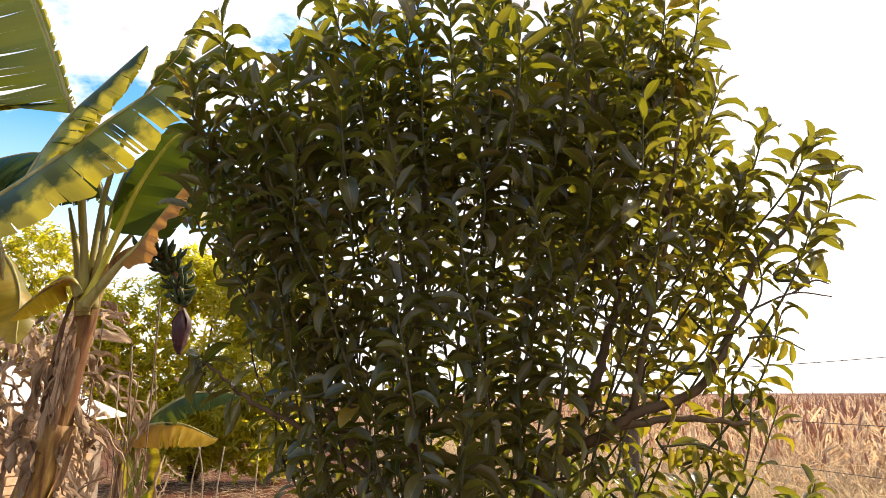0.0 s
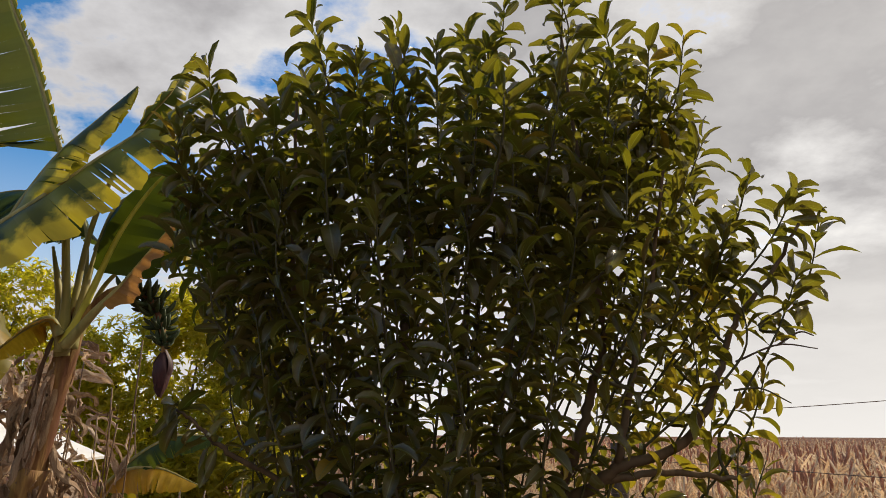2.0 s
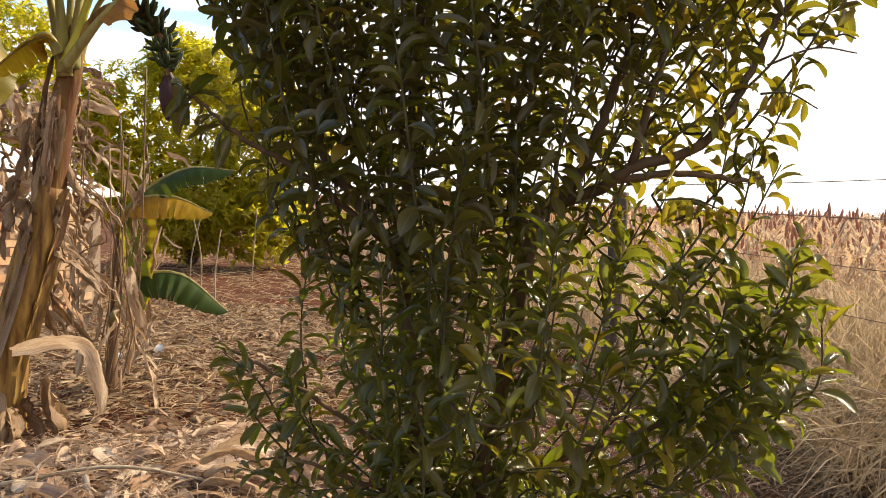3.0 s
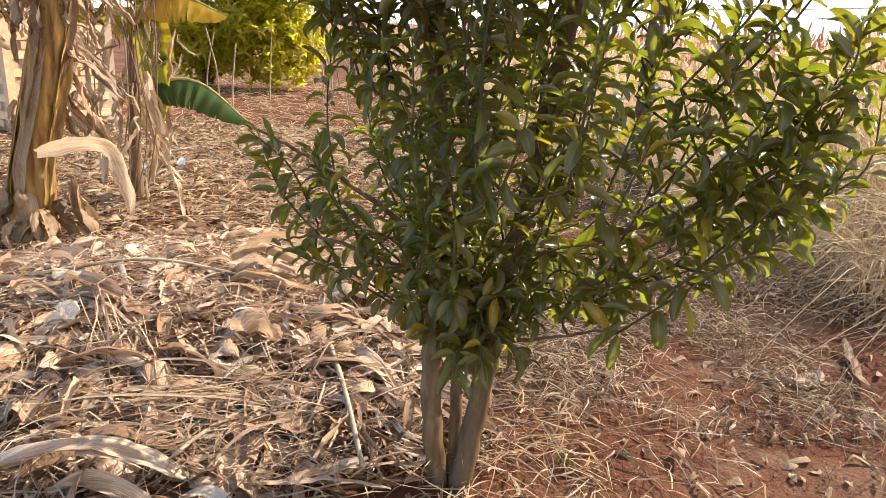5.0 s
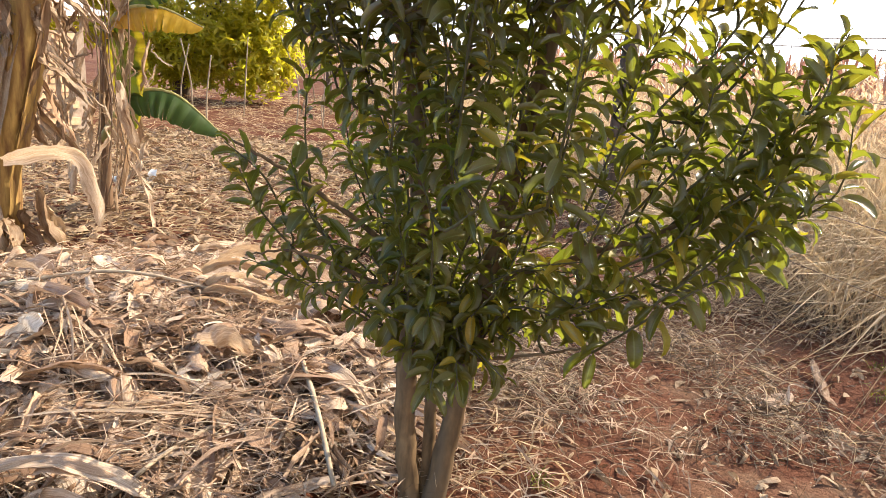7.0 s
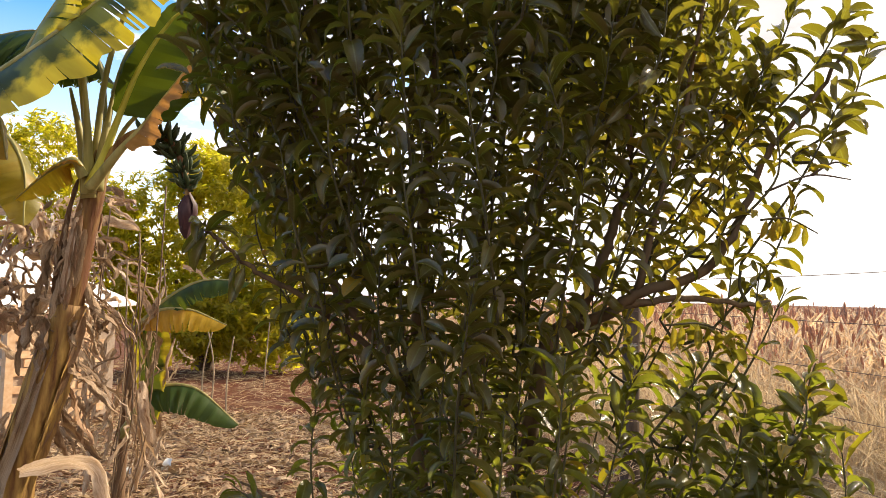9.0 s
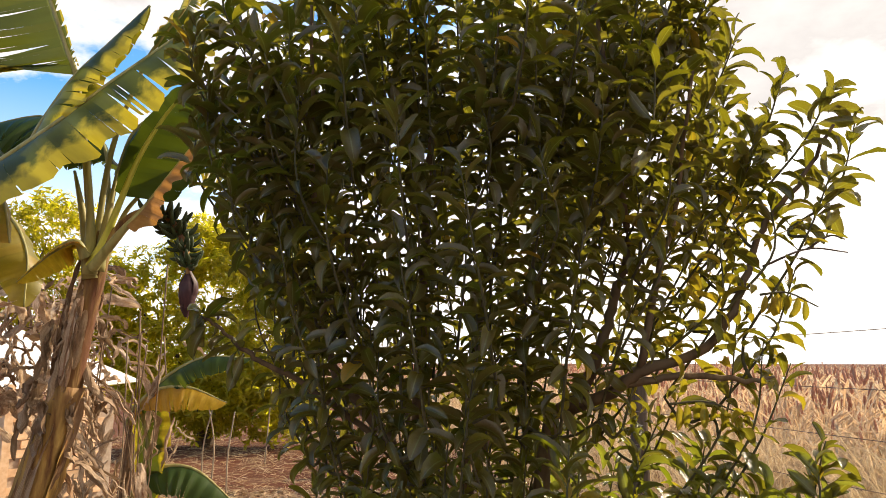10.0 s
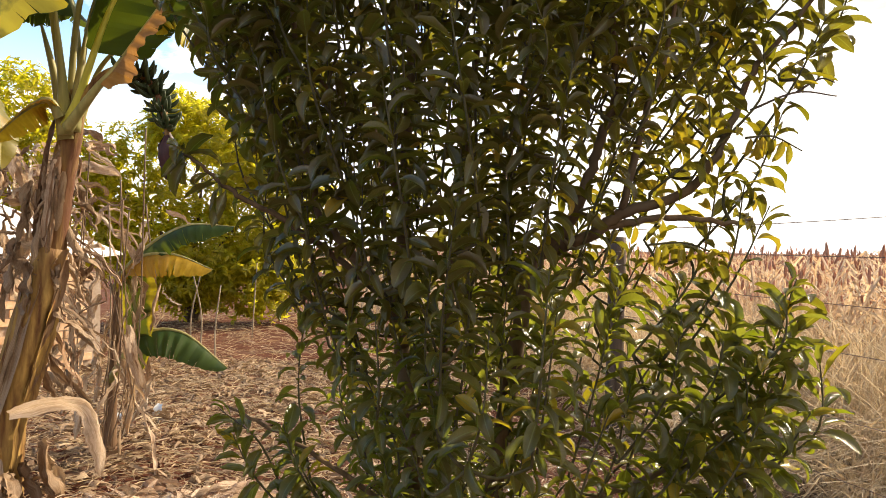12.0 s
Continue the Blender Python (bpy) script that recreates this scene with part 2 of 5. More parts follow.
BARK = rough_mat("citrus_bark", (0.070, 0.042, 0.019), (0.180, 0.112, 0.055), 40.0, strength=0.6, distance=0.004, stretch=(1, 1, 0.3), third=(0.14, 0.098, 0.058))
TWIG = rough_mat("green_twig", (0.055, 0.05, 0.02), (0.12, 0.10, 0.045), 60.0, strength=0.3, distance=0.002)
STEM = rough_mat("banana_stem", (0.10, 0.040, 0.018), (0.42, 0.27, 0.08), 6.0, roughness=0.6, strength=0.9, distance=0.014, stretch=(4.5, 4.5, 0.28), third=(0.15, 0.062, 0.028))
# yellow-green stalk, its base colour brightened for the sun shining through it
SUNLIT_STALK = rough_mat("sunlit_banana_stalk", (0.36, 0.36, 0.05), (0.56, 0.52, 0.10), 8.0, roughness=0.45, strength=0.3, distance=0.004, stretch=(3, 3, 0.4))
PETIOLE = rough_mat("banana_petiole", (0.20, 0.185, 0.06), (0.42, 0.37, 0.15), 8.0, roughness=0.5, strength=0.3, distance=0.004, stretch=(3, 3, 0.4))
WOOD = rough_mat("weathered_wood", (0.07, 0.048, 0.034), (0.17, 0.125, 0.088), 30.0, strength=0.8, distance=0.006, stretch=(1, 1, 0.12))
PALE_STICK = rough_mat("bleached_stick", (0.24, 0.18, 0.12), (0.46, 0.37, 0.26), 30.0, strength=0.4, distance=0.003, stretch=(1, 1, 0.2))
BRICK = rough_mat("pale_orange_brick", (0.56, 0.34, 0.19), (0.74, 0.53, 0.35), 18.0, strength=0.6, distance=0.005)
MORTAR = rough_mat("mortar", (0.30, 0.22, 0.16), (0.42, 0.34, 0.27), 30.0)
SHEET = rough_mat("whitewashed_sheet", (0.66, 0.64, 0.60), (0.82, 0.81, 0.78), 6.0, roughness=0.6, strength=0.2)
WIRE = rough_mat("rusty_wire", (0.10, 0.06, 0.045), (0.22, 0.15, 0.11), 80.0, roughness=0.6)


def soil_material():
    m, t = material("red_soil")
    vec = node(t, "ShaderNodeTexCoord").outputs["Object"]
    n1 = noise_n(t, 26.0, 10.0, vec, 0.65)
    n2 = noise_n(t, 2.3, 5.0, vec)
    n3 = noise_n(t, 0.35, 4.0, vec)
    red = mix(t, n1, (0.050, 0.016, 0.009), (0.135, 0.046, 0.025))
    chaff = mix(t, noise_n(t, 70.0, 6.0, vec), (0.08, 0.042, 0.026), (0.21, 0.13, 0.082))
    col = mix(t, ramp(t, n2, [(0.50, (0, 0, 0)), (0.66, (1, 1, 1))]), red, chaff)
    col = mix(t, ramp(t, n3, [(0.4, (0, 0, 0)), (0.7, (0.5, 0.5, 0.5))]), col, (0.20, 0.10, 0.056))
    p = node(t, "ShaderNodeBsdfPrincipled", {"Base Color": col, "Roughness": 0.95, "Normal": bump(t, n1, 0.9, 0.03), "Specular IOR Level": 0.1})
    finish(t, p.outputs[0])
    return m


SOIL = soil_material()

# ---------------------------------------------------------------- mesh tools
rng = np.random.default_rng(7)


def U(a, b):
    return float(rng.uniform(a, b))


class Mesh:
    """Collects vertices, faces and blade coordinates for one mesh."""

    def __init__(self):
        self.v, self.uv, self.loops, self.sizes, self.n, self.wait = [], [], [], [], 0, {}

    def add(self, verts, faces, uv=None):
        verts = np.asarray(verts, float)
        self.v.append(verts)
        self.uv.append(np.asarray(uv, float) if uv is not None else np.zeros((len(verts), 2)))
        if isinstance(faces, np.ndarray):
            self.loops.append(faces.ravel() + self.n)
            self.sizes.append(np.full(len(faces), faces.shape[1]))
        else:
            self.loops.append(np.array([i for face in faces for i in face]) + self.n)
            self.sizes.append(np.array([len(face) for face in faces]))
        self.n += len(verts)
        return self

    def flush(self):
        """Turns the waiting blades into faces, all of one length at once."""
        for n, rows in self.wait.items():
            pts = np.array([r[0] for r in rows])
            wide = np.array([r[1] for r in rows])[..., None] / 2
            side = np.array([r[2] for r in rows])[:, None, :]
            fold = np.array([r[3] for r in rows])[:, None, None]
            turn = np.array([r[4] for r in rows])[:, None, None] * np.linspace(0, 1, n)[None, :, None]
            tang = np.gradient(pts, axis=1)
            tang /= np.maximum(np.linalg.norm(tang, axis=-1, keepdims=True), 1e-9)
            s = side - tang * (side * tang).sum(-1, keepdims=True)
            s /= np.maximum(np.linalg.norm(s, axis=-1, keepdims=True), 1e-9)
            u = np.cross(s, tang)
            s, u = s * np.cos(turn) + u * np.sin(turn), u * np.cos(turn) - s * np.sin(turn)
            out, up = s * wide * np.cos(fold), u * wide * np.sin(fold)
            verts = np.stack([pts - out + up, pts, pts + out + up], 2).reshape(-1, 3)
            uv = np.zeros((len(rows), n, 3, 2))
            uv[..., 0] = np.linspace(0, 1, n)[None, :, None]
            uv[..., 1] = (0.0, 0.5, 1.0)
            one = np.array([[i * 3 + k, i * 3 + k + 1, i * 3 + k + 4, i * 3 + k + 3] for i in range(n - 1) for k in (0, 1)])
            faces = (one[None] + (np.arange(len(rows)) * n * 3)[:, None, None]).reshape(-1, 4)
            self.add(verts, faces, uv.reshape(-1, 2))
        self.wait = {}

    def data(self, name, mat, smooth=True):
        self.flush()
        me = bpy.data.meshes.new(name)
        verts, uv, loops, sizes = (np.concatenate(x) for x in (self.v, self.uv, self.loops, self.sizes))
        me.vertices.add(len(verts))
        me.vertices.foreach_set("co", verts.astype(np.float32).ravel())
        me.loops.add(len(loops))
        me.loops.foreach_set("vertex_index", loops.astype(np.int32))
        me.polygons.add(len(sizes))
        me.polygons.foreach_set("loop_start", (np.cumsum(sizes) - sizes).astype(np.int32))
        me.uv_layers.new(name="blade").data.foreach_set("uv", uv[loops].astype(np.float32).ravel())
        me.materials.append(mat)
        me.polygons.foreach_set("use_smooth", np.full(len(sizes), smooth))
        me.update(calc_edges=True)
        me.validate()
        return me


def part(name, mesh, mat, parent=None, label="", smooth=True):
    ob = new(name, mesh.data(name, mat, smooth))
    if parent is not None:
        ob.parent = parent
    return tagged(ob, label) if label else ob


def smooth_line(pts, n):
    """Catmull-Rom through the points, n samples."""
    p = np.array([pts[0], *pts, pts[-1]], float)
    p[0], p[-1] = 2 * p[1] - p[2], 2 * p[-2] - p[-3]
    s = np.linspace(0, len(pts) - 1 - 1e-6, n)
    i = s.astype(int)
    u = (s - i)[:, None]
    a, b, c, d = p[i], p[i + 1], p[i + 2], p[i + 3]
    return 0.5 * (2 * b + (c - a) * u + (2 * a - 5 * b + 4 * c - d) * u * u + (3 * b - a - 3 * c + d) * u ** 3)


def unit(v):
    v = np.asarray(v, float)
    return v / max(math.sqrt(float(v @ v)), 1e-9)


def cross(a, b):
    return np.array((a[1] * b[2] - a[2] * b[1], a[2] * b[0] - a[0] * b[2], a[0] * b[1] - a[1] * b[0]))


def tube(mesh, pts, radii, sides=7, rough=0.0, cap=True):
    pts = np.asarray(pts, float)
    n = len(pts)
    radii = np.interp(np.linspace(0, 1, n), np.linspace(0, 1, len(radii)), radii)
    tang = np.gradient(pts, axis=0)
    ref = np.array([1.0, 0.05, 0.02]) if abs(unit(tang[0])[2]) > 0.8 else np.array([0.0, 0.0, 1.0])
    verts, uv = [], []
    for i in range(n):
        t = unit(tang[i])
        a = unit(cross(t, ref))
        b = cross(t, a)
        for k in range(sides):
            w = 2 * math.pi * k / sides
            r = radii[i] * (1 + (U(-rough, rough) if rough else 0))
            verts.append(pts[i] + r * (math.cos(w) * a + math.sin(w) * b))
            uv.append((i / n, k / sides))
    faces = [[i * sides + k, i * sides + (k + 1) % sides, (i + 1) * sides + (k + 1) % sides, (i + 1) * sides + k] for i in range(n - 1) for k in range(sides)]
    if cap:
        faces += [list(range(sides))[::-1], [(n - 1) * sides + k for k in range(sides)]]
    mesh.add(verts, faces, uv)


def ribbon(mesh, pts, widths, side, fold=0.0, twist=0.0):
    """A blade along pts, three vertices across; fold lifts its edges, twist turns it on the way (radians)."""
    pts = np.asarray(pts, float)
    n = len(pts)
    widths = np.interp(np.linspace(0, 1, n), np.linspace(0, 1, len(widths)), widths)
    mesh.wait.setdefault(n, []).append((pts, widths, np.asarray(side, float), fold, twist))


def sheet(mesh, pts, width, side, curl=0.6, twist=0.0, crumple=0.16, cols=7):
    """A crumpled dry leaf along pts: curled across, jagged at the edges."""
    pts = np.asarray(pts, float)
    n = len(pts)
    turn = np.linspace(0, twist, n)[:, None]
    tang = np.gradient(pts, axis=0)
    tang /= np.maximum(np.linalg.norm(tang, axis=1, keepdims=True), 1e-9)
    s = np.asarray(side, float)[None] - tang * (tang @ np.asarray(side, float))[:, None]
    s /= np.maximum(np.linalg.norm(s, axis=1, keepdims=True), 1e-9)
    u = np.cross(s, tang)
    s, u = s * np.cos(turn) + u * np.sin(turn), u * np.cos(turn) - s * np.sin(turn)
    q = np.linspace(0, 1, n)
    shape = np.interp(q, [0, 0.12, 0.85, 1], [0.35, 0.9, 0.9, 0.25]) * width / 2
    low, high = shape * rng.uniform(0.82, 1.08, n), shape * rng.uniform(0.82, 1.08, n)
    v = np.linspace(-1, 1, cols)[None, :]
    reach = np.where(v < 0, low[:, None], high[:, None])
    bend = curl if abs(curl) > 0.05 else 0.05
    flat, rise = np.sin(bend * v) / bend * reach, (1 - np.cos(bend * v)) / bend * reach
    p = rng.uniform(0, 6.28, 4)
    k = rng.uniform(3, 9, 2)
    folds = 0.5 * np.sin(k[0] * q[:, None] * 2 + 2.2 * v + p[0]) + 0.35 * np.sin(4.5 * v + k[1] * q[:, None] + p[1]) + 0.25 * np.sin(19 * q[:, None] + p[2]) + rng.normal(0, 0.16, (n, cols))
    rise = rise + folds * crumple * width * 0.5
    verts = pts[:, None] + s[:, None] * flat[..., None] + u[:, None] * rise[..., None]
    uv = np.stack(np.broadcast_arrays(q[:, None], v * 0.5 + 0.5), -1)
    faces = np.array([[i * cols + j, i * cols + j + 1, (i + 1) * cols + j + 1, (i + 1) * cols + j] for i in range(n - 1) for j in range(cols - 1)])
    mesh.add(verts.reshape(-1, 3), faces, uv.reshape(-1, 2))


def turn_to(x, up):
    """Rotation whose x axis is x and whose z axis is as near up as can be."""
    x = unit(x)
    y = unit(cross(up, x))
    return np.stack([x, y, cross(x, y)], 1)


# citrus-like leaf templates, length 1 along x
def leaf_shape(width, droop, fold, wave, seed):
    """An elliptic leaf with a blunt tip: it bends down along its length, and its margins roll up."""
    r = np.random.default_rng(seed)
    verts, uv = [], []
    prof = [0.06, 0.20, 0.68, 0.97, 1.0, 0.80, 0.40, 0.06]
    at = [0.0, 0.09, 0.22, 0.40, 0.60, 0.79, 0.93, 1.0]
    lift = r.uniform(-0.03, 0.03, (8, 2)) * wave
    for i, (p, s) in enumerate(zip(prof, at)):
        a = droop * s * (0.6 + 0.5 * s)
        cx = math.sin(a) / a * s if abs(a) > 1e-3 else s
        cz = (math.cos(a) - 1) / a * s if abs(a) > 1e-3 else 0
        up = (math.sin(a), math.cos(a))
        for q in (0.0, 0.25, 0.5, 0.75, 1.0):
            k = 2 * q - 1
            e = width * p / 2 * (1 - math.cos(fold * k)) / fold + abs(k) * lift[i, int(q > 0.5)]
            verts.append((cx + up[0] * e, width * p / 2 * math.sin(fold * k) / fold, cz + up[1] * e))
            uv.append((s, q))
    faces = [[i * 5 + k, i * 5 + k + 1, i * 5 + k + 6, i * 5 + k + 5] for i in range(7) for k in range(4)]
    return np.array(verts), np.array(faces), np.array(uv)


LEAVES = [leaf_shape(0.36 + 0.03 * (i % 4), d, f, 1.0, i) for i, (d, f) in enumerate([(0.5, 1.0), (0.9, 1.3), (1.3, 1.4), (1.6, 1.0), (1.0, 0.8), (0.25, 1.1), (1.4, 1.5), (0.7, 0.7)])]


def plain_leaf(width, droop, fold):
    """A leaf with fewer faces, for trees that stand far off."""
    verts, uv = [], []
    for p, x in zip((0.08, 0.85, 1.0, 0.08), (0.0, 0.30, 0.65, 1.0)):
        for k in (-1, 0, 1):
            verts.append((x, k * width * p / 2 * math.cos(fold), abs(k) * width * p / 2 * math.sin(fold) - droop * x * x))
            uv.append((x, 0.5 + 0.5 * k))
    faces = [[i * 3 + k, i * 3 + k + 1, i * 3 + k + 4, i * 3 + k + 3] for i in range(3) for k in (0, 1)]
    return np.array(verts), np.array(faces), np.array(uv)


FAR_LEAVES = [plain_leaf(0.34 + 0.03 * k, d, f) for k, (d, f) in enumerate(((0.1, 0.5), (0.3, 0.7), (0.2, 0.3), (0.45, 0.5)))]


def ground_z(x, y):
    """Height of the ground: low heap of litter beside the tree, small unevenness."""
    heap = 0.20 * np.exp(-((x + 1.25) / 0.85) ** 2 - ((y - 2.75) / 0.75) ** 2)
    return heap + 0.012 * np.sin(3.1 * x + 1.3) * np.sin(2.7 * y) + 0.008 * np.sin(7.3 * x + 2.0 * y) * np.exp(-((x * x + y * y) / 200.0))


# ---------------------------------------------------------------- ground
def graded(lo, hi, near_lo, near_hi, step):
    core = np.arange(near_lo, near_hi + 1e-6, step)
    out_hi = near_hi + np.geomspace(step, hi - near_hi, 26)
    out_lo = near_lo - np.geomspace(step, near_lo - lo, 26)[::-1]
    return np.concatenate([out_lo, core, out_hi])


gx, gy = graded(-2500, 2500, -5, 5, 0.06), graded(-2500, 2500, 0.5, 9, 0.06)
X, Y = np.meshgrid(gx, gy, indexing="ij")
near = np.exp(-((X / 8) ** 2 + ((Y - 4) / 8) ** 2))
Z = ground_z(X, Y) + near * 0.004 * rng.standard_normal(X.shape)
nx, ny = X.shape
soil = Mesh()
ids = np.arange(nx * ny).reshape(nx, ny)
soil.add(np.stack([X, Y, Z], -1).reshape(-1, 3), np.stack([ids[:-1, :-1], ids[1:, :-1], ids[1:, 1:], ids[:-1, 1:]], -1).reshape(-1, 4))
tagged(part("ground", soil, SOIL), "red-brown bare soil strewn with dry chaff", "ground", kind="structure")

# ---------------------------------------------------------------- citrus tree
ENV_Z = [0.42, 0.60, 0.75, 0.90, 1.05, 1.20, 1.38, 1.50, 1.65, 1.80, 2.00, 2.20, 2.40, 2.60, 2.75, 2.92]
ENV_L = [-0.10, -0.18, -0.42, -0.48, -0.45, -0.38, -0.33, -0.34, -0.40, -0.50, -0.60, -0.66, -0.66, -0.46, -0.27, 0.26]
ENV_R = [0.14, 0.40, 0.58, 0.70, 0.82, 0.90, 0.82, 0.60, 0.64, 0.68, 0.82, 0.87, 0.78, 0.66, 0.62, 0.42]
SCAFFOLD = [
    ([(-0.01, 1.90, -0.02), (-0.05, 1.93, 0.35), (-0.04, 1.96, 0.80), (-0.08, 1.92, 1.30), (-0.06, 1.86, 1.90), (-0.03, 1.84, 2.45)], [0.034, 0.030, 0.026, 0.020, 0.012, 0.005]),
    ([(0.03, 1.92, -0.02), (0.03, 1.98, 0.40), (0.02, 2.02, 0.85), (0.06, 2.05, 1.40), (0.12, 2.02, 2.00), (0.20, 2.00, 2.60)], [0.022, 0.017, 0.016, 0.013, 0.010, 0.005]),
    ([(0.05, 1.89, -0.02), (0.10, 1.89, 0.35), (0.16, 1.86, 0.80), (0.22, 1.86, 1.20), (0.26, 1.85, 1.44)], [0.036, 0.030, 0.025, 0.022, 0.019]),
    ([(0.26, 1.85, 1.44), (0.38, 1.77, 1.49), (0.46, 1.74, 1.55), (0.62, 1.72, 1.61), (0.71, 1.72, 1.76), (0.77, 1.72, 1.90), (0.85, 1.72, 1.99), (0.95, 1.70, 2.15)], [0.017, 0.015, 0.013, 0.010, 0.008, 0.006, 0.004]),
    ([(0.42, 1.76, 1.52), (0.56, 1.72, 1.54), (0.70, 1.71, 1.53), (0.76, 1.70, 1.54)], [0.010, 0.008, 0.006, 0.003]),
    ([(0.46, 1.74, 1.56), (0.51, 1.72, 1.79), (0.55, 1.72, 1.91), (0.62, 1.72, 2.30)], [0.010, 0.008, 0.006, 0.004]),
    ([(0.26, 1.85, 1.44), (0.33, 1.80, 1.50), (0.38, 1.78, 1.62), (0.42, 1.78, 1.75), (0.45, 1.78, 1.88), (0.42, 1.80, 2.30), (0.38, 1.80, 2.75)], [0.016, 0.014, 0.012, 0.008, 0.004]),
    ([(-0.07, 1.92, 1.20), (-0.12, 1.84, 1.34), (-0.24, 1.80, 1.49), (-0.29, 1.79, 1.58), (-0.34, 1.77, 1.95), (-0.36, 1.75, 2.50)], [0.016, 0.015, 0.012, 0.008, 0.004]),
    ([(-0.12, 1.84, 1.34), (-0.33, 1.74, 1.51), (-0.44, 1.72, 1.57), (-0.50, 1.72, 1.61), (-0.56, 1.72, 1.66), (-0.60, 1.72, 1.68)], [0.009, 0.007, 0.006, 0.004, 0.003]),
    ([(-0.06, 1.90, 1.55), (-0.20, 1.95, 1.80), (-0.42, 2.00, 2.05), (-0.55, 2.00, 2.40)], [0.011, 0.009, 0.006, 0.003]),
    ([(0.14, 1.87, 0.70), (0.34, 1.78, 0.82), (0.55, 1.72, 0.93), (0.76, 1.68, 1.08), (0.86, 1.68, 1.30)], [0.012, 0.009, 0.006, 0.004, 0.002]),
    ([(-0.04, 1.95, 0.70), (-0.22, 1.90, 0.86), (-0.40, 1.88, 0.98), (-0.54, 1.90, 1.04)], [0.009, 0.007, 0.005, 0.003]),
    ([(-0.04, 1.95, 0.62), (-0.20, 1.85, 0.72), (-0.36, 1.82, 0.78), (-0.48, 1.82, 0.76)], [0.008, 0.006, 0.004, 0.002]),
    ([(0.12, 1.88, 0.48), (0.26, 1.80, 0.54), (0.40, 1.74, 0.60), (0.47, 1.72, 0.63)], [0.006, 0.004, 0.003, 0.002]),
    ([(0.05, 2.04, 1.20), (0.20, 2.20, 1.60), (0.30, 2.30, 2.10), (0.32, 2.30, 2.60)], [0.012, 0.010, 0.007, 0.003]),
    ([(-0.05, 1.96, 1.10), (-0.15, 2.18, 1.55), (-0.20, 2.30, 2.00), (-0.20, 2.30, 2.50)], [0.012, 0.010, 0.007, 0.003]),
]
TOPS = [(-0.60, 1.72, 2.60), (-0.70, 1.75, 2.44), (-0.46, 1.80, 2.52), (-0.34, 1.74, 2.77), (-0.21, 1.80, 2.66), (-0.10, 1.72, 2.72), (0.02, 1.70, 2.66), (0.10, 1.78, 2.74), (0.22, 1.82, 2.86),
        (0.33, 1.78, 2.95), (0.40, 1.82, 2.93), (0.50, 1.80, 2.80), (0.62, 1.75, 2.70), (0.72, 1.75, 2.72), (0.74, 1.72, 2.40), (0.85, 1.72, 2.30), (0.97, 1.72, 2.26), (1.02, 1.72, 2.18), (0.93, 1.70, 2.02),
        (-0.62, 1.75, 2.30), (-0.55, 1.70, 2.40), (-0.50, 1.80, 2.25), (-0.66, 1.80, 2.20), (-0.45, 1.68, 2.15), (-0.58, 1.90, 2.12), (-0.40, 1.70, 2.45), (-0.52, 1.66, 2.04), (-0.36, 1.64, 2.22), (-0.62, 1.95, 2.36), (-0.48, 2.00, 2.32), (-0.56, 1.78, 2.50), (-0.64, 1.70, 2.42)]
BUSH = [(0.84, 1.65, 1.40), (0.90, 1.66, 1.24), (0.86, 1.62, 1.10), (0.74, 1.60, 0.99), (0.66, 1.60, 1.30), (0.56, 1.60, 1.32), (0.76, 1.62, 1.22), (0.62, 1.62, 0.99), (0.56, 1.66, 0.88), (0.46, 1.66, 0.78), (0.45, 1.70, 0.66),
        (-0.50, 1.84, 0.98), (-0.54, 1.86, 1.04), (-0.48, 1.80, 0.76), (-0.40, 1.78, 0.74), (-0.30, 1.76, 0.72),
        (0.80, 1.70, 1.57), (0.74, 1.70, 1.62), (0.68, 1.70, 1.66), (0.84, 1.72, 1.80), (0.78, 1.70, 1.96), (0.66, 1.72, 1.86),
        (0.80, 1.62, 1.37), (0.84, 1.64, 1.31), (0.70, 1.60, 1.22), (0.76, 1.60, 1.14), (0.58, 1.60, 1.06),
        (0.02, 1.75, 0.52), (-0.08, 1.76, 0.55), (0.12, 1.74, 0.56), (0.18, 1.74, 0.50), (0.00, 1.72, 0.64), (0.10, 1.70, 0.68), (0.22, 1.74, 0.60), (-0.14, 1.76, 0.66), (0.30, 1.72, 0.70), (0.26, 1.68, 0.82),
        (0.20, 1.72, 1.12), (0.27, 1.72, 1.26), (0.15, 1.72, 0.98), (0.30, 1.74, 1.38), (0.11, 1.70, 1.22), (0.23, 1.70, 1.00), (0.18, 1.70, 1.36)]


